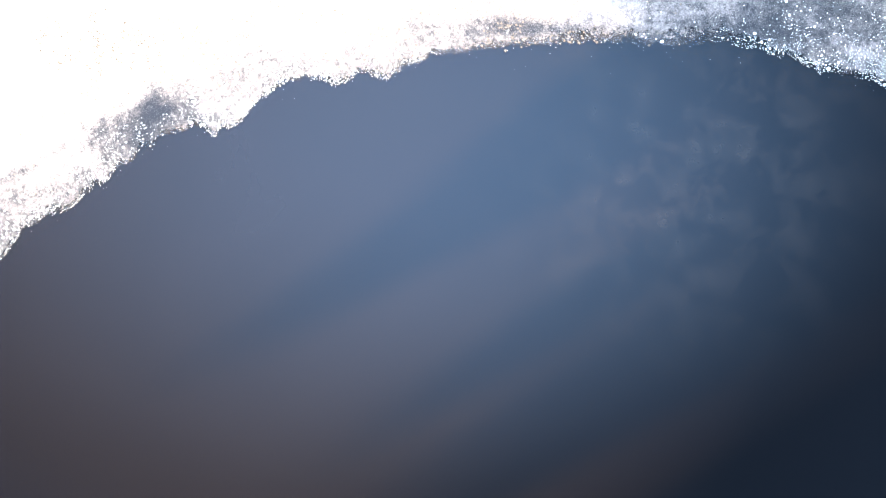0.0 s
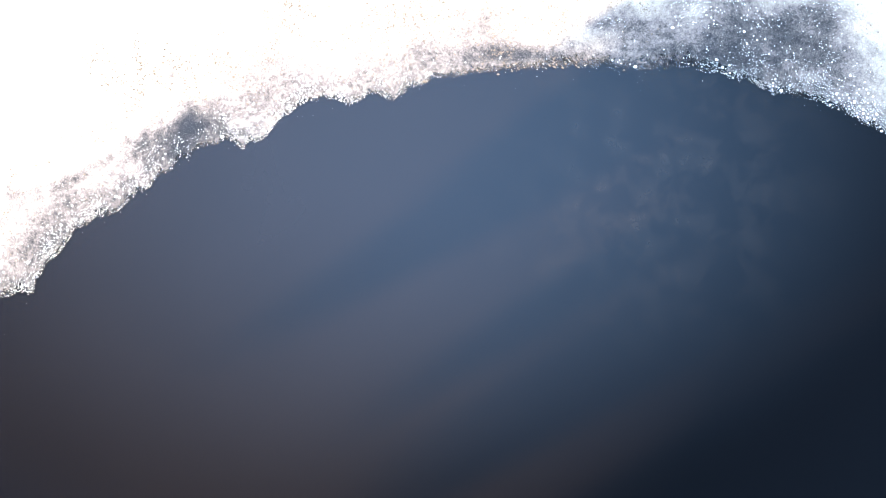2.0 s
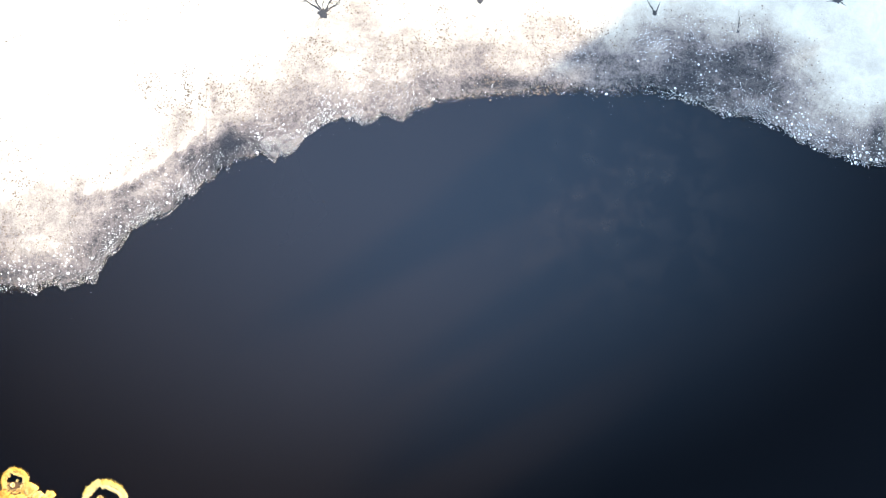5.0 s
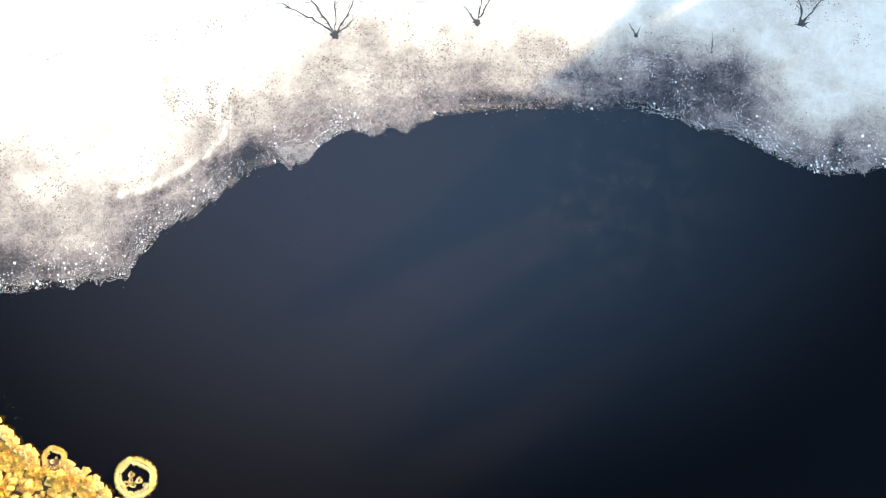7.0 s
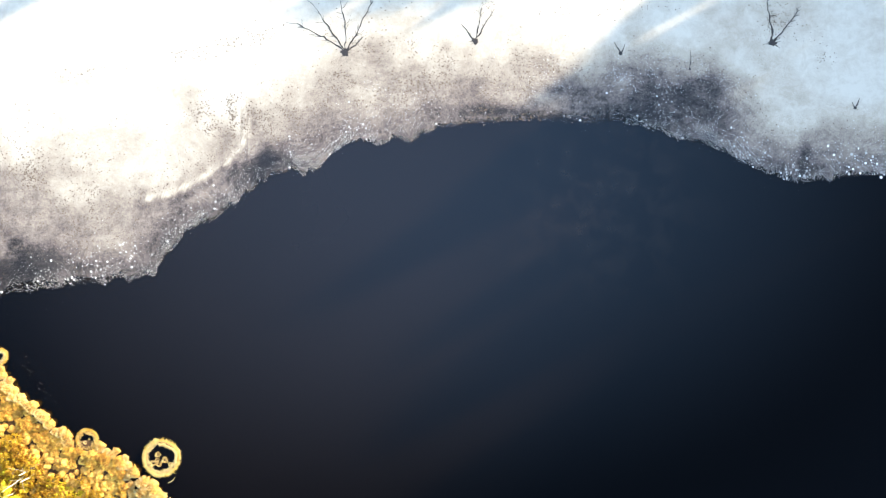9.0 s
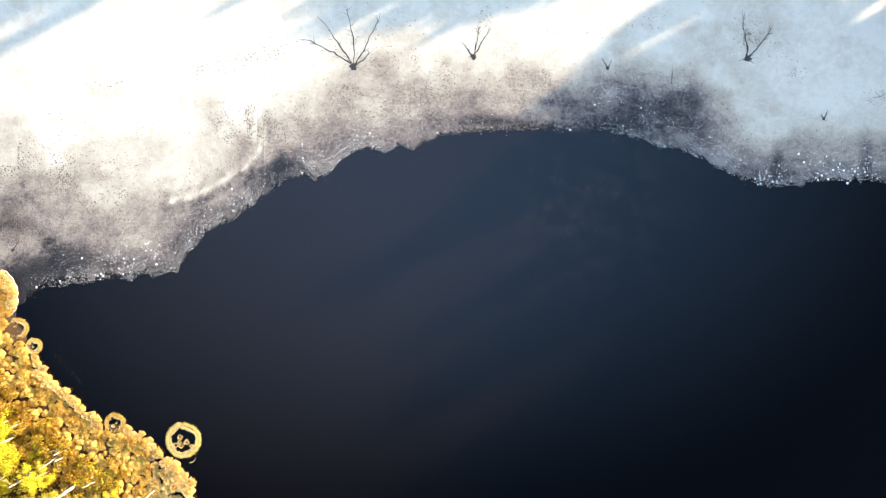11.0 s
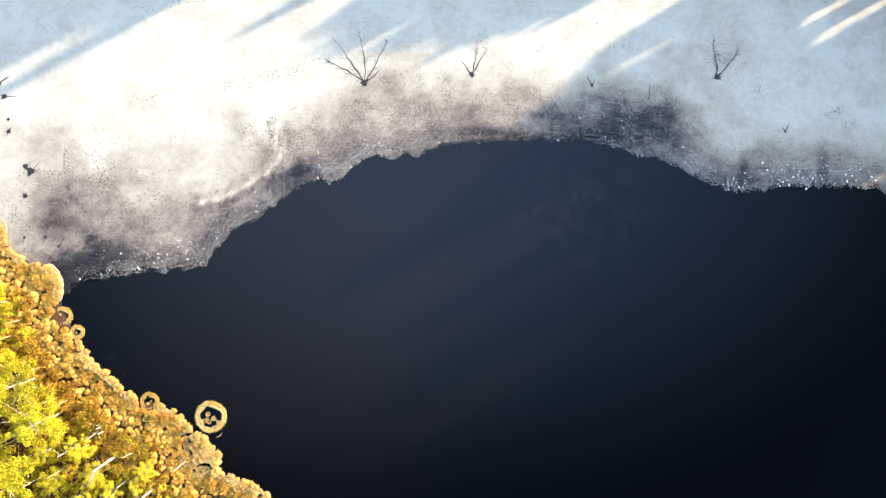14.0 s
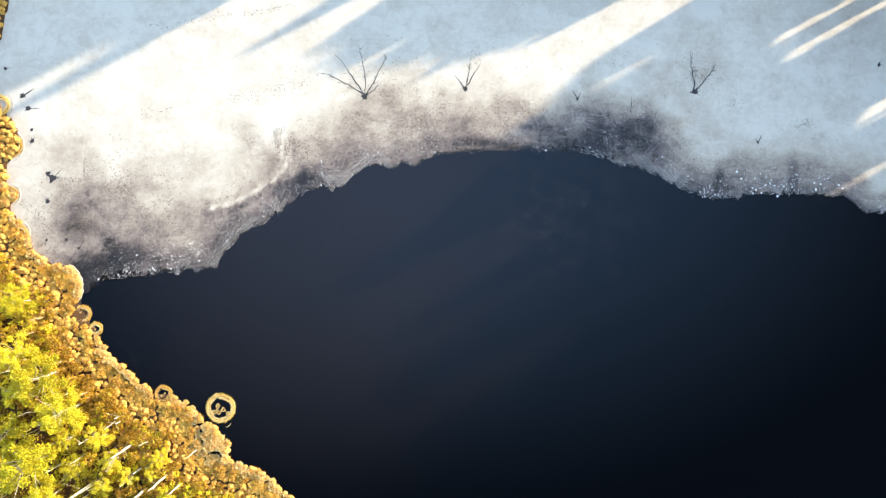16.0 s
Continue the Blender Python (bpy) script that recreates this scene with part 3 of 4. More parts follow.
def build_pits():
    """Small star-shaped melt pits, spread over the paler part of the margin."""
    def dens(x, y, d):
        t = ice_thickness(x, y)
        g2 = line_distance(x, y, RIDGE)
        patch = 0.9 * np.exp(-((g2 - 1.7) / 0.7) ** 2) * (y > np.interp(x, RIDGE[:, 0], RIDGE[:, 1]) + 0.5) * (x > -35) * (x < -30)
        where = np.interp(x, [-84, -78, -70, -60, -50, -44, -36, -28, -20, 0, 18, 24, 40, 50], [0.3, 0.9, 0.8, 0.6, 0.45, 0.3, 0.4, 0.8, 0.9, 0.8, 0.65, 0.35, 0.2, 0.05])
        for px, py, pr, k in ((55.8, 28.3, 0.8, 0.4), (57.2, 29.0, 0.6, 0.4), (68.4, 24.4, 0.8, 0.5), (70.0, 24.7, 1.0, 0.6), (71.8, 22.4, 0.5, 0.6), (6.0, 35.8, 1.6, 0.5), (48.6, 34.0, 2.4, 0.4), (-36.0, 19.6, 1.7, 0.8), (-34.8, 17.4, 1.2, 0.8), (-52.5, 6.5, 2.6, 0.9), (-61.0, 9.5, 3.6, 0.9), (-70.0, 12.0, 6.0, 0.6), (-67.0, 3.0, 5.0, 0.9), (-56.0, 1.5, 4.0, 0.6), (8.0, 20.3, 6.0, 0.3)):
            patch = np.maximum(patch, k * np.exp(-((x - px) ** 2 + (y - py) ** 2) / pr ** 2))
        return np.maximum(0.5 * np.exp(-((t - 0.58) / np.where(t > 0.58, 0.17, 0.2)) ** 2) * where, patch) * np.clip(0.5 + 0.9 * field(x, y, 51, 3.0, 4), 0.06, 1)
    x, y, d, g = scatter(210000, 52, dens, 1.05, 28.0)
    # thin dotted seams across the white ice: two ends, how many pits, how wide
    for (x0, y0), (x1, y1), many, wide in SEAMS:
        s = g.uniform(0, 1, many)
        s = s[wobble(s * 10, many, 1.5, 2) > -0.3]
        x = np.concatenate([x, x0 + (x1 - x0) * s + g.normal(scale=wide, size=len(s))])
        y = np.concatenate([y, y0 + (y1 - y0) * s + wobble(s * 10, 7, 3.0, 2) * 0.8 + g.normal(scale=wide, size=len(s))])
    r = 0.04 + 0.1 * g.uniform(0, 1, len(x)) ** 2.2
    sides = 10
    a = np.arange(sides) * 2 * math.pi / sides + g.uniform(0, 6.28, (len(x), 1))
    rr = r[:, None] * np.where(np.arange(sides) % 2 == 0, 1.2, 0.5) * g.uniform(0.6, 1.35, (len(x), sides))
    rim = np.stack([x[:, None] + rr * np.cos(a), y[:, None] + rr * np.sin(a), np.full(rr.shape, ICE_TOP + 0.014)], 2)
    mid = np.stack([x, y, np.full(len(x), ICE_TOP + 0.018)], 1)[:, None]
    k = np.arange(sides)
    tri = np.stack([k, (k + 1) % sides, np.full(sides, sides)], 1)[None] + np.arange(len(x))[:, None, None] * (sides + 1)
    me = mesh_of("melt_pits", np.concatenate([rim, mid], 1).reshape(-1, 3), tri.reshape(-1, 3), M_PIT, True)
    tagged(new("melt_pits", me), "small dark star-shaped melt pits dotted over pale ice", "melt pits", kind="stuff")


build_ground()
build_water()
build_ice()
build_bubbles()
build_pits()


# ---- melt stars in the ice ----
def crooked(a, b, g, wander=0.055, n=24):
    a, b = np.array(a, float), np.array(b, float)
    s = np.linspace(0, 1, n)[:, None]
    ln = np.linalg.norm(b - a)
    side = np.array([-(b - a)[1], (b - a)[0]]) / (ln + 1e-9)
    off = np.cumsum(g.normal(size=n)) * wander * ln / n ** 0.5
    off = off - s[:, 0] * off[-1]
    return a + (b - a) * s + side * off[:, None]


def melt_star(centre, arms, hole=0.45, width=0.14, seed=0, twigs=4):
    """A dark hole in the ice with crooked drainage channels running to it."""
    g = np.random.default_rng(seed + 600)
    star = tagged(new("melt_star"), "dark drain hole with crooked branching melt channels in ice", "melt star", "melt stars in the ice")
    star.location = (*centre, ICE_TOP)
    n = 22
    a = np.arange(n) * 2 * math.pi / n
    r = hole * (0.8 + 0.45 * np.abs(g.normal(size=n)))
    verts = np.concatenate([np.stack([r * np.cos(a), r * np.sin(a), np.full(n, 0.01)], 1), [[0, 0, 0.045]]])
    tris = np.array([(i, (i + 1) % n, n) for i in range(n)])
    hole_part = part("drain_hole", mesh_of("drain_hole", verts, tris, M_STAR, True), star)
    for ex, ey in arms:
        way = crooked((0, 0), (ex - centre[0], ey - centre[1]), g)
        ln = np.linalg.norm(way[-1])
        pieces = [tube(np.c_[way, np.full(len(way), 0.016)], np.linspace(width * 0.85, width * 0.16, len(way)) * g.uniform(0.4, 1.8, len(way)), 6, 0.18)]
        for _ in range(twigs * 2 if ln > 1.5 else 2):
            i = g.integers(4, len(way) - 2)
            t = way[i + 1] - way[i]
            ang = math.atan2(t[1], t[0]) + g.choice([-1, 1]) * g.uniform(0.35, 0.9)
            l2 = ln * g.uniform(0.03, 0.16)
            tw = crooked(way[i], way[i] + l2 * np.array([math.cos(ang), math.sin(ang)]), g, 0.1, 7)
            pieces.append(tube(np.c_[tw, np.full(len(tw), 0.016)], np.linspace(width * 0.38, width * 0.12, len(tw)), 5, 0.2))
        v, f = join(pieces)
        part("channel", mesh_of("channel", v, f, M_STAR, True), star)
    for _ in range(6 if hole > 0.3 else 2):
        ang = g.uniform(0, 2 * math.pi)
        l2 = hole * g.uniform(1.6, 3.0)
        tw = crooked((0, 0), l2 * np.array([math.cos(ang), math.sin(ang)]), g, 0.1, 7)
        v, f = tube(np.c_[tw, np.full(len(tw), 0.014)], np.linspace(width * 0.7, width * 0.15, 7), 5, 0.2)
        part("rootlet_channel", mesh_of("rootlet_channel", v, f, M_STAR, True), hole_part)


melt_star((-14.9, 28.5), [(-23.7, 32.9), (-20.8, 36.7), (-16.2, 38.4), (-10.7, 37.2), (-11.8, 31.2)], 0.5, 0.095, 1, 6)
melt_star((4.3, 30.4), [(7.1, 35.2), (2.1, 33.0), (5.2, 36.1)], 0.4, 0.1, 2)
melt_star((25.8, 28.8), [(24.8, 30.5), (26.5, 30.2)], 0.26, 0.09, 3)
melt_star((48.2, 30.6), [(47.2, 38.4), (52.3, 36.0)], 0.48, 0.13, 4, 8)
melt_star((36.0, 26.6), [(36.1, 29.4)], 0.12, 0.07, 5)
melt_star((35.8, 21.8), [(40.7, 23.4), (32.8, 22.6), (36.2, 25.6), (37.3, 19.8)], 0.34, 0.06, 19)
melt_star((60.5, 21.1), [(61.2, 22.6), (60.0, 22.0)], 0.2, 0.1, 6)
melt_star((83.4, 36.4), [(83.8, 37.4)], 0.3, 0.12, 7)
melt_star((-74.4, 11.8), [(-72.6, 13.8), (-71.8, 11.9)], 0.6, 0.07, 8)
melt_star((-75.3, 12.7), [(-74.9, 13.2)], 0.4, 0.1, 9)
melt_star((-80.4, 27.5), [(-78.6, 28.6), (-78.2, 29.0)], 0.42, 0.1, 10)
melt_star((-79.3, 25.1), [(-77.0, 25.2)], 0.4, 0.09, 11)
melt_star((-78.5, 21.1), [(-78.1, 21.5)], 0.26, 0.08, 12)
melt_star((-78.4, 18.9), [(-78.0, 19.6)], 0.38, 0.1, 13)
melt_star((-75.2, 7.4), [(-75.0, 8.0)], 0.36, 0.1, 14)
melt_star((-83.8, 32.7), [(-82.6, 32.9)], 0.26, 0.08, 15)
melt_star((-69.1, -1.5), [(-68.0, 0.3)], 0.2, 0.1, 16)
melt_star((-71.5, 0.1), [(-71.2, 0.6)], 0.28, 0.08, 17)
melt_star((-75.3, 0.0), [(-75.0, 0.4)], 0.22, 0.08, 18)


# ---- bank plants ----
def tussock_arrays(g, r=0.8, h=0.7, n=340):
    """A rounded sedge tussock of short drooping blades."""
    th, ph = g.uniform(0, 2 * math.pi, n), np.arccos(g.uniform(0.02, 1, n))
    way = np.stack([np.sin(ph) * np.cos(th), np.sin(ph) * np.sin(th), np.cos(ph) + 0.15], 1)
    way /= np.linalg.norm(way, axis=1)[:, None]
    roots = way * np.array([r, r, h]) * g.uniform(0.6, 0.95, (n, 1)) * (1 + 0.12 * np.sin(3 * th + g.uniform(0, 6)))[:, None]
    return blades(roots, way, r * 0.3, 0.05 * r / 0.7, g)


def mound_arrays(r, h, g, seg=14, rings=6, rough=0.13):
    """A lumpy clump, like the head of a cauliflower."""
    a = np.arange(seg) * 2 * math.pi / seg
    lobes = g.uniform(0, 6.28, 3)
    outline = 1 + 0.12 * np.sin(2 * a + lobes[0]) + 0.1 * np.sin(3 * a + lobes[1]) + 0.07 * np.sin(5 * a + lobes[2])
    vs = []
    for k in range(rings + 1):
        p = k / rings * math.pi / 2
        swell = (1 + rough * g.normal(size=seg)) if k < rings else np.full(seg, 1.0)
        rr = r * max(math.cos(p), 0.03) * outline * swell
        vs.append(np.stack([rr * np.cos(a), rr * np.sin(a), h * math.sin(p) * swell - 0.15], 1))
    v = np.concatenate(vs)
    f = [(k * seg + j, k * seg + (j + 1) % seg, (k + 1) * seg + (j + 1) % seg, (k + 1) * seg + j) for k in range(rings) for j in range(seg)]
    return v, np.array(f)


def build_tussock(seed, pale=False):
    g = np.random.default_rng(seed + 700)
    label = "bleached pale sedge tussock at the water's edge" if pale else "dry straw-golden sedge tussock on the boggy bank"
    ob = tagged(new("sedge_tussock"), label, "tussock", "tussocks along the bank")
    v, f = mound_arrays(0.72, 0.66, g, 22, 9, 0.17)
    part("mound", mesh_of("mound", v, f, M_MOUND, True), ob)
    v, f = tussock_arrays(g)
    part("sedge_tuft", mesh_of("sedge_tuft", v, f, M_PALE if pale else M_SEDGE), ob)
    return ob


def spread(n, seed, gap, box, ok):
    """Random spots in a box that keep a gap between them."""
    g = np.random.default_rng(seed)
    cell, out = {}, []
    cand = np.stack([g.uniform(box[0], box[1], n), g.uniform(box[2], box[3], n)], 1)
    good = ok(cand)
    for p in cand[good]:
        i, j = int(p[0] // gap), int(p[1] // gap)
        if all(np.hypot(*(p - q)) >= gap for a in (-1, 0, 1) for b in (-1, 0, 1) for q in cell.get((i + a, j + b), ())):
            cell.setdefault((i, j), []).append(p)
            out.append(p)
    return np.array(out), g


BANK = (-104, -18, -62, 60)
# small round knolls at the water's edge: x, y, radius
KNOLLS = [(-65.5, -16.8, 0.95), (-68.1, -14.0, 1.3), (-52.4, -29.0, 1.25)]


def off_knolls(p):
    return np.all([np.hypot(p[:, 0] - x, p[:, 1] - y) > r + 0.75 for x, y, r in KNOLLS], axis=0)


def build_bank():
    spots, g = spread(70000, 71, 0.76, BANK, lambda p: (lambda d: (d > np.where(p[:, 1] > -13, 0.55, -0.25)) & (d < 11))(lake_side(p)) & (p[:, 0] < -12) & (p[:, 1] < 56) & off_knolls(p))
    d = lake_side(spots)
    order = np.argsort(d)
    near = [i for i in order if spots[i][1] < 12 and spots[i][0] < -26][:285]
    kinds = [build_tussock(s) for s in range(5)] + [build_tussock(s, True) for s in (5, 6, 7)]

    def put(x, y, k, s, z):
        m = pose(x, y, z, 0, 0, g.uniform(0, 360)) @ Matrix.Diagonal((s, s, s * g.uniform(0.6, 1.6), 1))
        place(kinds[k], m)

    for j, i in enumerate(near):
        x, y = spots[i]
        pale = d[i] < 0.9
        put(x, y, 5 + j % 3 if pale else j % 5, g.uniform(0.6, 1.15), max(ground_z(x, y), 0.0) - 0.02)
    # a loose raft of tussocks below the sedge ring
    for x, y in [(-44.0, -35.2), (-43.0, -35.6), (-42.3, -36.4), (-43.4, -36.6), (-44.3, -36.9), (-43.6, -37.9), (-42.5, -37.7), (-41.4, -37.3), (-42.6, -39.0), (-41.4, -38.9), (-40.5, -39.6), (-43.7, -39.2), (-40.2, -38.4)]:
        put(x, y, 5 + int(g.integers(0, 3)), g.uniform(0.95, 1.4), -0.02)
    # pale tussocks crowd the rim of the round knoll inside its ice collar
    for a in np.arange(66, -64, -11.5):
        for inset in (0.75, 1.75):
            r = 4.05 - inset + g.uniform(-0.12, 0.12)
            x, y = -72.3 + r * math.cos(radians(a + inset * 4)), -8.9 + 1.12 * r * math.sin(radians(a + inset * 4))
            put(x, y, 5 + int(g.integers(0, 3)) if inset < 1 else int(g.integers(0, 5)), g.uniform(0.75, 1.05), max(ground_z(x, y), 0.0))
    used = set(near)
    low, high = [], []
    base = []
    for s in range(4):
        q = np.random.default_rng(s + 800)
        base.append((mound_arrays(0.72, 0.7, q), tussock_arrays(q, 0.74, 0.74, 110)))
    for i in range(len(spots)):
        if i in used:
            continue
        x, y = spots[i]
        a, s, tall = g.uniform(0, 6.28), g.uniform(0.5, 1.1), g.uniform(0.7, 1.8)
        c, q = math.cos(a) * s, math.sin(a) * s
        for (v, f), heap in zip(base[i % 4], (low, high)):
            heap.append((np.stack([v[:, 0] * c - v[:, 1] * q + x, v[:, 0] * q + v[:, 1] * c + y, v[:, 2] * s * tall + ground_z(x, y)], 1), f))
    v, f = join(low)
    tagged(new("sedge_hummocks", mesh_of("sedge_hummocks", v, f, M_MOUND, True)), "rust-brown thatch hummocks under the sedge", "hummocks", kind="stuff")
    v, f = join(high)
    tagged(new("sedge_meadow", mesh_of("sedge_meadow", v, f, M_SEDGE)), "dense golden-brown sedge and low bog plants", "sedge", kind="stuff")


build_bank()


def build_undergrowth():
    spots, g = spread(120000, 72, 0.3, BANK, lambda p: (lambda d: (d > 5.5) & (d < 40))(lake_side(p)) & (p[:, 0] < -20) & (p[:, 1] < 50))
    d = lake_side(spots)
    z = 0.12 + np.clip(0.16 + d * 0.07, 0, 2.2) + g.uniform(0, 0.9, len(spots)) * np.clip(d / 8, 0.1, 1)
    v, f = leaf_quads(np.c_[spots, z], 0.22, g, 1.6, 0.3)
    tagged(new("undergrowth", mesh_of("undergrowth", v, f, M_GOLD)), "rust and gold undergrowth between the birches", "undergrowth", kind="stuff")


build_undergrowth()


# ---- reed ring ----
def build_reed_ring(x, y, radius, tufts, count, seed, z=0.0, label="round ring of dry golden sedge standing in dark water"):
    g = np.random.default_rng(seed)
    ring = tagged(new("reed_ring"), label, "sedge ring", "sedge rings")
    ring.location = (x, y, z)
    a = np.linspace(0, 2 * math.pi, 49)
    r = radius * (1 + 0.04 * np.sin(3 * a + 1))
    v, f = tube(np.stack([r * np.cos(a), r * np.sin(a), np.full(49, 0.02)], 1), np.full(49, 0.2 * min(1, 0.3 + radius * 0.3)), 8, 0.7)
    part("peat_rim", mesh_of("peat_rim", v, f, M_PEAT, True), ring)
    n = count
    t = g.uniform(0, 2 * math.pi, n)
    p = g.uniform(0, math.pi, n)
    rr = radius * (1 + 0.04 * np.sin(3 * t + 1)) + 0.13 * wobble(t * 3, 12, 0.5, 3) + g.normal(scale=0.1, size=n) * 0.6
    out = np.stack([np.cos(t), np.sin(t), t * 0], 1)
    way = out * np.cos(p)[:, None] + np.array([0, 0, 1.0]) * np.sin(p)[:, None] + g.normal(scale=0.25, size=(n, 3))
    way /= np.linalg.norm(way, axis=1)[:, None]
    way[:, 2] = np.abs(way[:, 2])
    root = out * rr[:, None] + way * 0.14 + np.array([0, 0, 0.08])
    v, f = blades(root, way, 0.34 * min(1, 0.3 + radius * 0.3), 0.036, g)
    part("sedge_rim", mesh_of("sedge_rim", v, f, M_PALE), ring)
    t = g.uniform(0, 2 * math.pi, 900)
    out = np.stack([np.cos(t), np.sin(t), t * 0], 1)
    way = out * 0.8 + np.array([0, 0, 0.5]) + g.normal(scale=0.3, size=(900, 3))
    way /= np.linalg.norm(way, axis=1)[:, None]
    v, f = blades(out * (radius + g.uniform(-0.1, 0.22, (900, 1))) + np.array([0, 0, 0.12]), way, 0.56 * min(1, 0.3 + radius * 0.3), 0.03, g)
    part("outer_fringe", mesh_of("outer_fringe", v, f, M_SEDGE), ring)
    for cx, cy, s in tufts:
        v, f = tussock_arrays(g, 0.75 * s, 0.9 * s, 260)
        part("inner_tuft", mesh_of("inner_tuft", v + np.array([cx, cy, 0.05]), f, M_PALE), ring)


build_reed_ring(-41.4, -31.55, 2.3, [(-1.2, -0.8, 0.6), (-0.5, 0.5, 0.55), (0.55, -0.3, 0.6), (-0.3, -0.9, 0.55), (1.3, -0.9, 0.4), (-0.6, -0.3, 0.4)], 3200, 90)
build_reed_ring(*KNOLLS[0], [(-0.1, -0.1, 0.22)], 1300, 91)
build_reed_ring(*KNOLLS[1], [(-0.3, 0.3, 0.4), (0.2, -0.4, 0.3)], 1600, 89)
build_reed_ring(*KNOLLS[2], [(-0.2, -0.4, 0.4), (0.3, 0.1, 0.25)], 1500, 92)
for i, (x, y, radius) in enumerate([(-82.3, 17.9, 1.75), (-82.2, 8.6, 1.1), (-80.4, 1.3, 1.2), (-84.7, 25.6, 1.6)]):
    build_reed_ring(x, y, radius, [(-0.2, 0.1, 0.5), (0.3, -0.3, 0.4)], 1500, 93 + i, 0.12, "round golden sedge knoll frozen into the edge of the ice")


def ice_collar(cx, cy, r0, start, end, seed, width=0.26):
    """A white frozen collar round a sedge knoll."""
    g = np.random.default_rng(seed)
    a = np.linspace(radians(start), radians(end), 40)
    r = r0 + 0.03 * r0 * wobble(a * 6, seed, 1.0, 2)
    path = np.stack([cx + r * np.cos(a), cy + r * 1.12 * np.sin(a), np.full(40, 0.05)], 1)
    v, f = tube(path, width * np.sin(np.linspace(0.25, 2.9, 40)) ** 0.5 * g.uniform(0.5, 1.4, 40), 8, 0.32)
    tagged(new("ice_collar", mesh_of("ice_collar", v, f, M_RIM, True)), "curved white ice collar round a sedge knoll", "ice collar", "ice collars along the bank")


ice_collar(-72.3, -8.9, 4.05, 70, -62, 95, 0.26)
ice_collar(-82.6, 17.9, 2.6, 80, -75, 96, 0.2)
ice_collar(-82.4, 8.5, 1.9, 75, -75, 97, 0.18)
ice_collar(-84.6, 25.6, 2.4, 60, -70, 98, 0.18)
ice_collar(-80.3, 1.3, 1.8, 80, -60, 99, 0.16)


def build_stem():
    a = np.linspace(0, 1.6, 12)
    path = np.stack([-40.4 + 0.9 * np.sin(a), -35.2 + 0.75 * (1 - np.cos(a)), np.full(12, 0.02)], 1)
    v, f = tube(path, np.linspace(0.05, 0.025, 12), 6)
    tagged(new("bent_stem", mesh_of("bent_stem", v, f, M_PALE, True)), "pale bent reed stem afloat by the sedge ring", "reed stem")


build_stem()


# ---- trees ----
def limb(a, b, r0, r1, g, n=6, bend=0.08):
    a, b = np.array(a, float), np.array(b, float)
    s = np.linspace(0, 1, n)[:, None]
    ln = np.linalg.norm(b - a)
    off = g.normal(size=(n, 3)) * bend * ln * (s * (1 - s) * 4) ** 0.5
    return tube(a + (b - a) * s + off * 0.5, np.linspace(r0, r1, n), 6)


def birch(seed, height, radius, name="birch_tree", leaves=10500, leaf=0.145, material=None, label="leafy birch with a yellow-green autumn crown on the bank", category="tree", group="autumn birches", bark=None):
    g = np.random.default_rng(seed + 300)
    tree = tagged(new(name), label, category, group)
    lean = g.normal(scale=0.03 * height, size=2)
    top = np.array([lean[0], lean[1], height * 0.9])
    v, f = limb((0, 0, -0.3), top, 0.018 * height + 0.03, 0.03, g, 9, 0.02)
    trunk = part("trunk", mesh_of("trunk", v, f, bark or M_BARK, True), tree)
    clumps, limbs = [], []
    k = 15
    for i in range(k):
        a = i * 2.4 + g.uniform(-0.4, 0.4)
        zf = 0.42 + 0.55 * (i + 0.5) / k
        rr = radius * math.sqrt(max(0.05, 1 - ((zf - 0.55) / 0.5) ** 2)) * g.uniform(0.55, 0.95)
        tip = np.array([rr * math.cos(a), rr * math.sin(a), height * zf]) + np.array([*lean, 0]) * zf
        start = np.array([*lean, 0]) * zf * 0.8 + np.array([0, 0, height * (zf - 0.14)])
        limbs.append(limb(start, tip, 0.05, 0.012, g))
        clumps.append(tip)
        clumps.append(start * 0.45 + tip * 0.55 + g.normal(scale=0.2, size=3))
    clumps.append(np.array([lean[0], lean[1], height * 0.97]))
    for i in range(6 if height > 4 else 0):
        a = g.uniform(0, 6.283)
        zf = g.uniform(0.55, 0.9)
        tip = np.array([math.cos(a), math.sin(a), 0]) * radius * g.uniform(0.5, 1.05) + np.array([0, 0, height * min(1.12, zf + g.uniform(0.15, 0.3))])
        limbs.append(limb((0, 0, height * (zf - 0.2)), tip, 0.04, 0.014, g, 6, 0.02))
    v, f = join(limbs)
    part("branching", mesh_of("branching", v, f, bark or M_BARK, True), trunk)
    which = g.integers(0, len(clumps), leaves)
    size = g.uniform(0.45, 1.1, len(clumps)) * radius * 0.25
    d = g.normal(size=(leaves, 3))
    d /= np.linalg.norm(d, axis=1)[:, None]
    cen = np.array(clumps)[which] + d * (size[which] * g.uniform(0.25, 1.1, leaves))[:, None] * np.array([1, 1, 0.75])
    v, f = leaf_quads(cen, leaf, g, 1.3, 0.3)
    part("crown", mesh_of("crown", v, f, material or M_YELLOW), tree)
    return tree


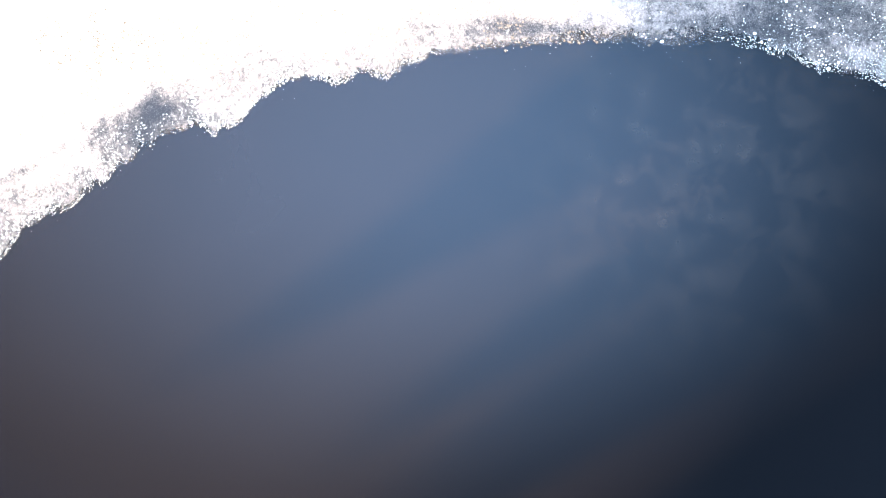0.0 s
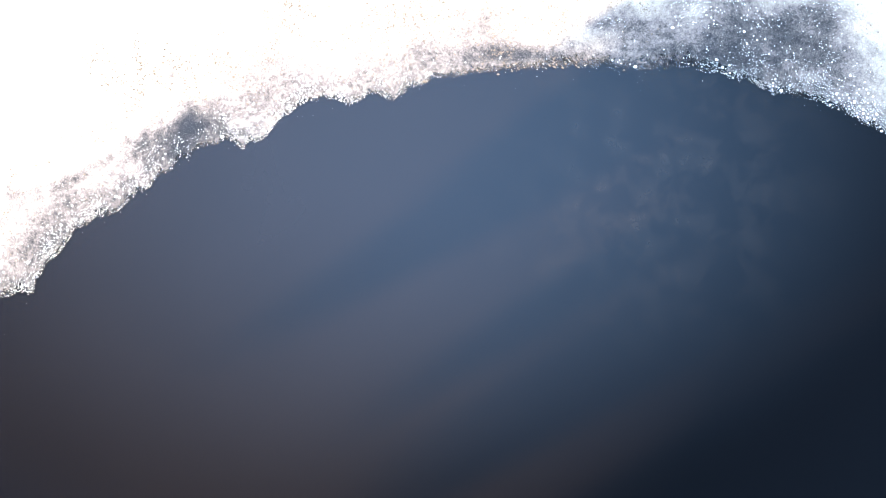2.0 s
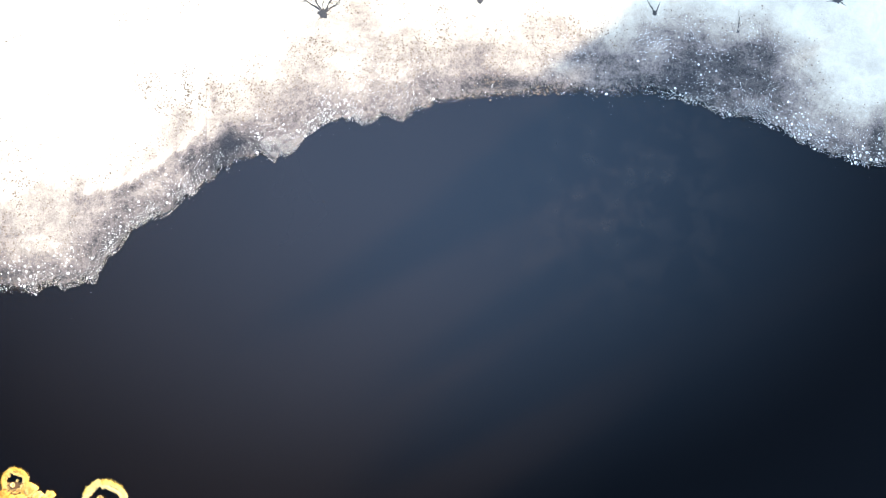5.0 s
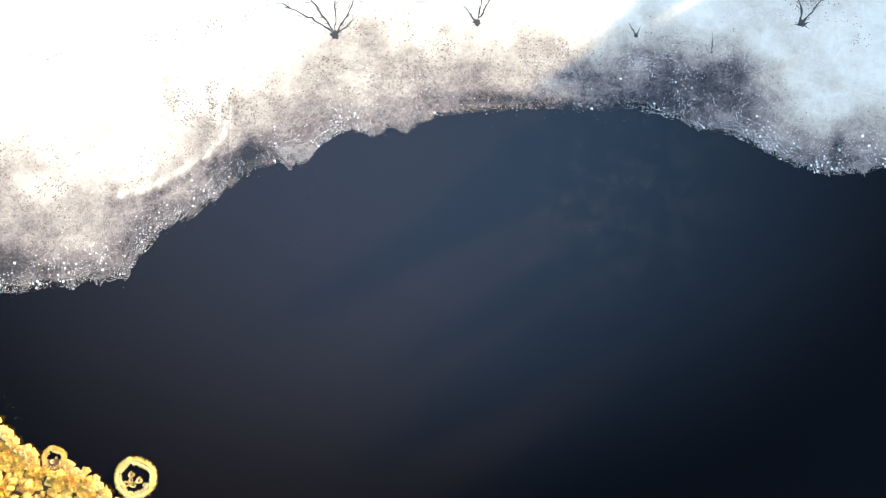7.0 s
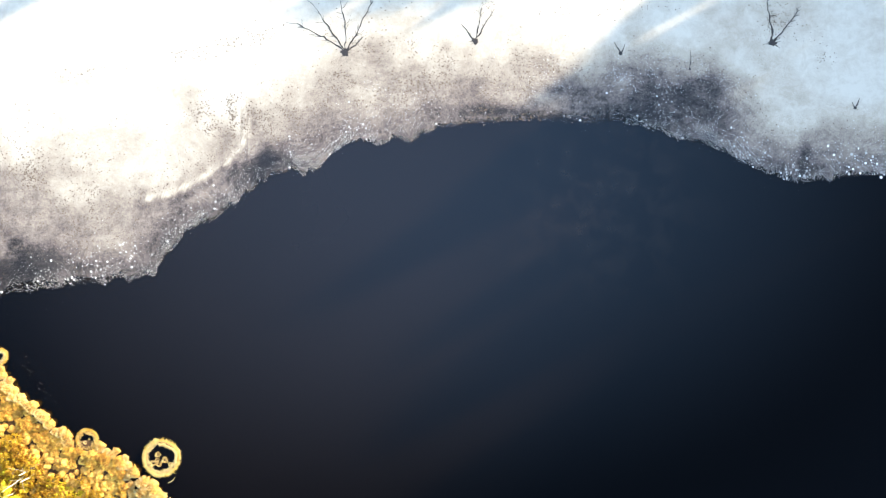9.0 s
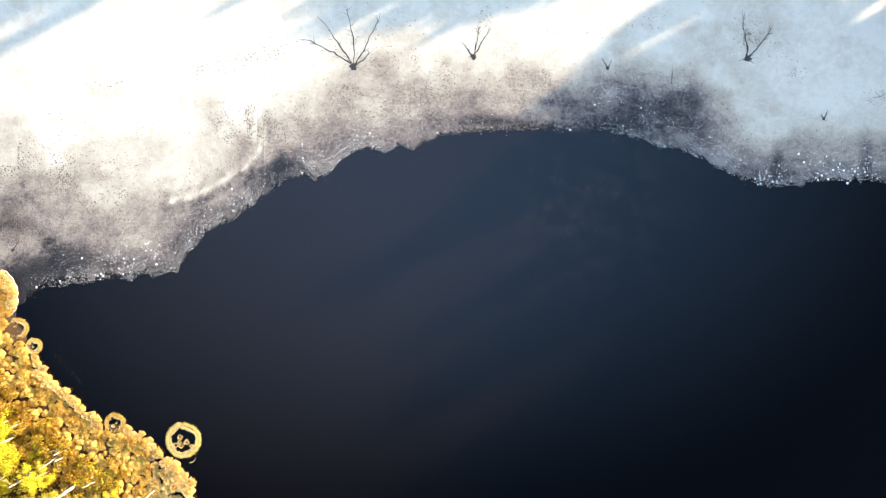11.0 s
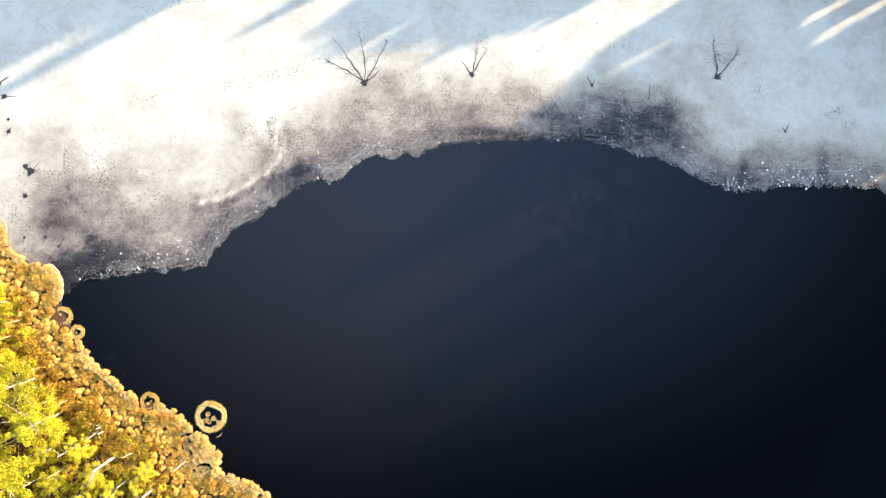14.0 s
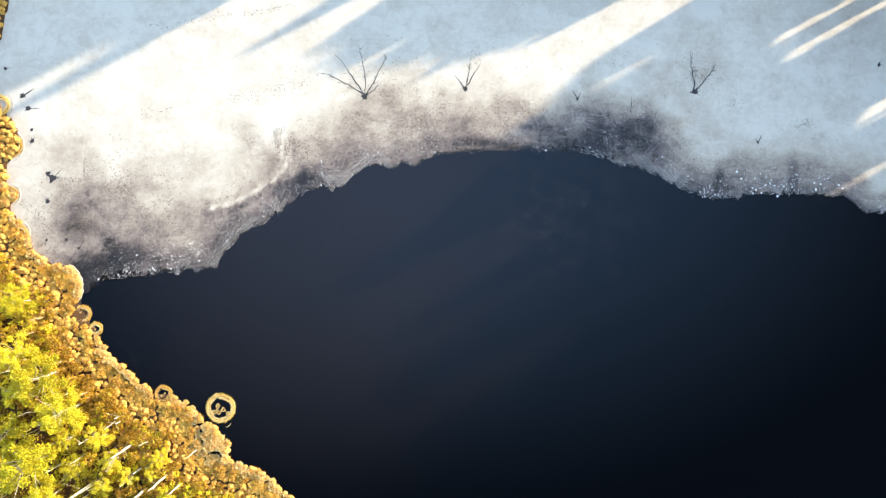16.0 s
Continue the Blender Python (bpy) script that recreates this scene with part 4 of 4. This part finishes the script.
CROWNS = [(-76.2, -20.6, 4.1), (-72.0, -25.0, 5.4), (-67.6, -30.9, 4.9), (-73.3, -39.6, 6.5), (-60.2, -40.8, 2.3), (-77.6, -11.4, 3.2), (-51.4, -40.1, 2.0),
          (-76.7, -28.1, 3.2), (-70.5, -46.8, 4.2), (-78.3, -35.1, 4.3),
          (-66.3, -41.6, 2.6), (-61.3, -45.2, 2.3), (-57.0, -43.6, 2.0), (-62.3, -36.4, 2.5), (-68.2, -36.8, 2.4), (-53.2, -43.2, 1.6), (-50.2, -47.0, 1.8), (-65.5, -49.5, 2.6)]


SNAGS = [(-64.5, -45.6, 9.4, 1.6), (-51.0, -44.2, 8.4, 1.1), (-48.3, -45.7, 6.0, 1.1), (-57.8, -38.6, 8.0, 1.3), (-54.8, -46.7, 7.8, 1.3), (-64.7, -36.9, 6.0, 1.0), (-59.7, -32.9, 3.7, 0.9),
         (-59.4, -33.8, 3.8, 0.8), (-68.6, -28.5, 7.8, 0.6), (-70.5, -42.1, 5.5, 1.0), (-79.5, -24.4, 6.2, 0.7), (-55.9, -42.9, 3.6, 1.1), (-45.7, -39.5, 5.4, 0.6), (-70.7, -33.5, 4.4, 0.6)]


def build_wood():
    kinds = [birch(1, 9.0, 4.0, leaves=12500), birch(2, 8.0, 3.6), birch(3, 10.0, 4.2, leaves=13500), birch(4, 7.0, 3.2, leaves=8500)]
    g = np.random.default_rng(33)
    places = list(CROWNS)
    extra, _ = spread(900, 34, 5.2, (-92, -30, -60, -4), lambda p: (lake_side(p) > 12) & ((p[:, 0] < -66) | (p[:, 1] < -52)))
    for p in extra:
        clear = all(math.hypot(p[0] - q[0], p[1] - q[1]) > 4.2 for q in SNAGS)
        if clear and all(math.hypot(p[0] - a, p[1] - b) > 0.8 * r + 2.4 for a, b, r in CROWNS):
            places.append((p[0], p[1], g.uniform(2.0, 3.8)))
    own = (4.0, 3.6, 4.2, 3.2)
    for i, (x, y, r) in enumerate(places):
        k = i % 4
        s = r / own[k]
        m = pose(x, y, ground_z(x, y), 0, 0, g.uniform(0, 360)) @ Matrix.Diagonal((s, s, s if r < 3.3 else s ** 0.6, 1))
        place(kinds[k], m)


build_wood()


def build_shrubs():
    args = dict(name="bog_shrub", material=M_GOLD, label="low rust-gold bog shrub behind the sedge", category="shrub", group="golden shrubs", bark=M_TWIG)
    kinds = [birch(11, 2.4, 1.3, leaves=900, leaf=0.17, **args), birch(12, 2.0, 1.1, leaves=800, leaf=0.16, **args), birch(13, 2.8, 1.5, leaves=1000, leaf=0.18, **args)]
    spots, g = spread(5000, 35, 1.9, (-92, -24, -56, 30), lambda p: (lambda d: (d > 4.5) & (d < 17))(lake_side(p)) & (p[:, 0] < -24))
    for i, (x, y) in enumerate(spots[:150]):
        s = g.uniform(0.6, 1.25)
        m = pose(x, y, ground_z(x, y), 0, 0, g.uniform(0, 360)) @ Matrix.Diagonal((s, s, s * g.uniform(0.7, 1.1), 1))
        place(kinds[i % 3], m)


build_shrubs()


def build_thicket():
    """The tangle of low twigs and leaves between the shrubs and under the trees."""
    spots, g = spread(16000, 37, 1.02, (-92, -24, -58, 30), lambda p: (lambda d: (d > 5.5) & (d < 34))(lake_side(p)))
    for name, material, label, pick in (("golden_thicket", M_GOLD, "tangled rust-gold thicket between the trees", 0), ("yellow_thicket", M_YELLOW, "low yellow-green saplings between the trees", 1)):
        pieces = []
        for x, y in spots[(field(spots[:, 0], spots[:, 1], 38, 6.0, 3) + g.normal(scale=0.3, size=len(spots)) > 0.05) == bool(pick)]:
            r, h = g.uniform(0.45, 1.1), g.uniform(0.6, 2.6)
            d = g.normal(size=(110, 3))
            d /= np.linalg.norm(d, axis=1)[:, None]
            d[:, 2] = np.abs(d[:, 2])
            cen = np.array([x, y, ground_z(x, y)]) + d * np.array([r, r, h]) * g.uniform(0.5, 1.05, (110, 1))
            pieces.append(leaf_quads(cen, 0.2, g, 1.5, 0.3))
        v, f = join(pieces)
        tagged(new(name, mesh_of(name, v, f, material)), label, "thicket", kind="stuff")


build_thicket()


# ---- dead birches ----
def dead_birch(x, y, h, lx, ly, seed, girth=1.0, twigs=5):
    g = np.random.default_rng(seed + 400)
    ob = tagged(new("dead_birch"), "bare white dead birch trunk standing in the wood", "dead tree", "dead birch trunks")
    ob.location = (x, y, ground_z(x, y))
    top = np.array([lx, ly, h])
    v, f = limb((0, 0, -0.3), top, 0.27 * girth, 0.11 * girth, g, 8, 0.012)
    trunk = part("trunk", mesh_of("trunk", v, f, M_BARK, True), ob)
    for _ in range(twigs):
        s = g.uniform(0.35, 0.95)
        a = g.uniform(0, 6.28)
        ln = g.uniform(0.6, 2.2) * girth
        st = top * s
        v, f = limb(st, st + np.array([math.cos(a) * ln, math.sin(a) * ln, ln * g.uniform(0.5, 1.2)]), 0.03, 0.01, g, 5, 0.03)
        part("branch_stub", mesh_of("branch_stub", v, f, M_BARK, True), trunk)


for i, (x, y, h, girth) in enumerate(SNAGS):
    dead_birch(x, y, h, 0.1, 0.05, i, girth, 26 if i == 3 else 3)

thin_spots, thin_rng = spread(400, 44, 2.6, (-84, -40, -50, -14), lambda p: lake_side(p) > 6.5)
for i, (x, y) in enumerate(thin_spots[:34]):
    dead_birch(x, y, thin_rng.uniform(4.0, 7.5), thin_rng.normal(scale=0.4), thin_rng.normal(scale=0.4), i + 40, thin_rng.uniform(0.22, 0.5), 3)


# ---- conifers on the far bank, whose shadows lie over ice and water ----
def conifer(seed, height, bare, name, label):
    """A spruce clothed almost to the ground, or a pine with a crown on a bare stem."""
    g = np.random.default_rng(seed + 500)
    tree = tagged(new(name), label, "tree", "conifers on the far bank")
    v, f = limb((0, 0, -0.3), (0, 0, height), 0.24, 0.03, g, 8, 0.004)
    part("trunk", mesh_of("trunk", v, f, M_TWIG, True), tree)
    n = 850
    zf = 1 - g.uniform(0, 1, n) ** 0.6 * (1 - bare)
    if bare < 0.2:
        r = (1 - zf) ** 0.75 * height * 0.115 + 0.12
    else:
        q = (1 - zf) / (1 - bare)
        r = height * 0.09 * np.sqrt(np.clip(q * (1.25 - q) * 2.6, 0.02, 1))
    a = g.uniform(0, 6.283, n)
    rr = r * g.uniform(0.1, 1, n) ** 0.6
    cen = np.stack([rr * np.cos(a), rr * np.sin(a), zf * height - rr * 0.25], 1)
    v, f = leaf_quads(cen, 0.75 if bare < 0.2 else 0.6, g, 1.6, 0.0)
    part("crown", mesh_of("crown", v, f, M_NEEDLE), tree)
    return tree


# across the light: how far along it the wood's edge stands
WOOD_ACROSS = [-95, -30, -15, 0, 10, 20, 30, 45, 51, 62, 92]
WOOD_ALONG = [120, 118, 112, 104, 98, 84, 64, 48, 34, 16, 16]
# stretches of wood: across from, to, step, and where along the light the shadows of its tops end at both ends; bare share of the stem
STANDS = [(66.6, 90, 2.2, -75, -75, 0.07), (64.5, 64.6, 1, -43, -43, 0.07), (62.6, 62.7, 1, -72, -72, 0.07), (50.7, 50.9, 1, -20, -20, 0.07),
          (44.6, 46.2, 0.8, -6, 8, 0.07), (38.6, 44.0, 1.5, -3, -7, 0.07), (31.0, 38.0, 1.5, 12, -2, 0.07), (25.8, 30.4, 1.5, 30, 12, 0.07),
          (15.8, 16.7, 0.8, 36, 42, 0.07), (13.3, 15.2, 0.9, 30, 31, 0.07), (12.0, 12.1, 1, 18, 18, 0.75), (11.5, 12.6, 1.0, 53, 53, 0.07), (8.2, 10.8, 1.2, 17, 23, 0.07), (7.4, 7.5, 1, 10, 10, 0.25), (5.8, 5.9, 1, -1, -1, 0.25), (5.8, 7.6, 0.9, -4, 8, 0.07), (4.1, 4.2, 1, -12, -12, 0.25),
          (2.3, 2.4, 1.0, -24, -24, 0.25), (1.4, 1.5, 1.0, 70, 70, 0.07), (0.6, 0.7, 1.0, -27, -27, 0.25), (-7.8, -2.0, 1.2, 19, 16, 0.07), (-11.9, -9.8, 2.0, -13, -15, 0.25), (-12.2, -9.6, 1.2, -6, -8, 0.07), (-14.3, -13.6, 0.7, 12, 12, 0.07),
          (-16.2, -16.1, 1, -22, -22, 0.25), (-18.4, -18.3, 1, -22, -22, 0.25), (-20.4, -20.3, 1, -24, -24, 0.25), (-22.3, -21.5, 0.8, -28, -28, 0.07), (-25.6, -25.5, 1, 30, 30, 0.25), (-95, -28.6, 1.9, -40, -32, 0.07)]


def build_conifers():
    spruces = [conifer(k, 18.0, 0.07, "spruce_tree", "tall dark green spruce on the sunward bank") for k in (1, 2)]
    pines = {bare: conifer(k, 18.0, bare, "pine_tree", "tall pine with a bare lower stem on the sunward bank") for k, bare in ((3, 0.25), (4, 0.75))}
    g = np.random.default_rng(60)
    u = np.array([math.cos(radians(SUN_AZ)), math.sin(radians(SUN_AZ))])
    across = np.array([-u[1], u[0]])
    for a, b, step, tip_a, tip_b, bare in STANDS:
        for j, c in enumerate(np.arange(a, b + 0.01, step)):
            for rank in range(2 if bare < 0.2 else 1):
                off = 0.5 * step if rank and c + step <= b else 0
                s = np.interp(c, WOOD_ACROSS, WOOD_ALONG) + rank * 4.5 + g.uniform(-1.2, 1.2)
                p = u * s + across * (c + off + g.uniform(-0.15, 0.15))
                end = tip_a + (tip_b - tip_a) * (c - a) / max(b - a, 0.01)
                h = ((s - end) * math.tan(radians(SUN_EL)) * g.uniform(0.94, 1.03) * (1 if rank == 0 else 0.95) - ground_z(*p)) / 18.0
                wide = h if bare > 0.2 else h ** 0.4
                m = pose(p[0], p[1], ground_z(*p), 0, 0, g.uniform(0, 360)) @ Matrix.Diagonal((wide, wide, h, 1))
                place(spruces[j % 2] if bare < 0.2 else pines[bare], m)


build_conifers()
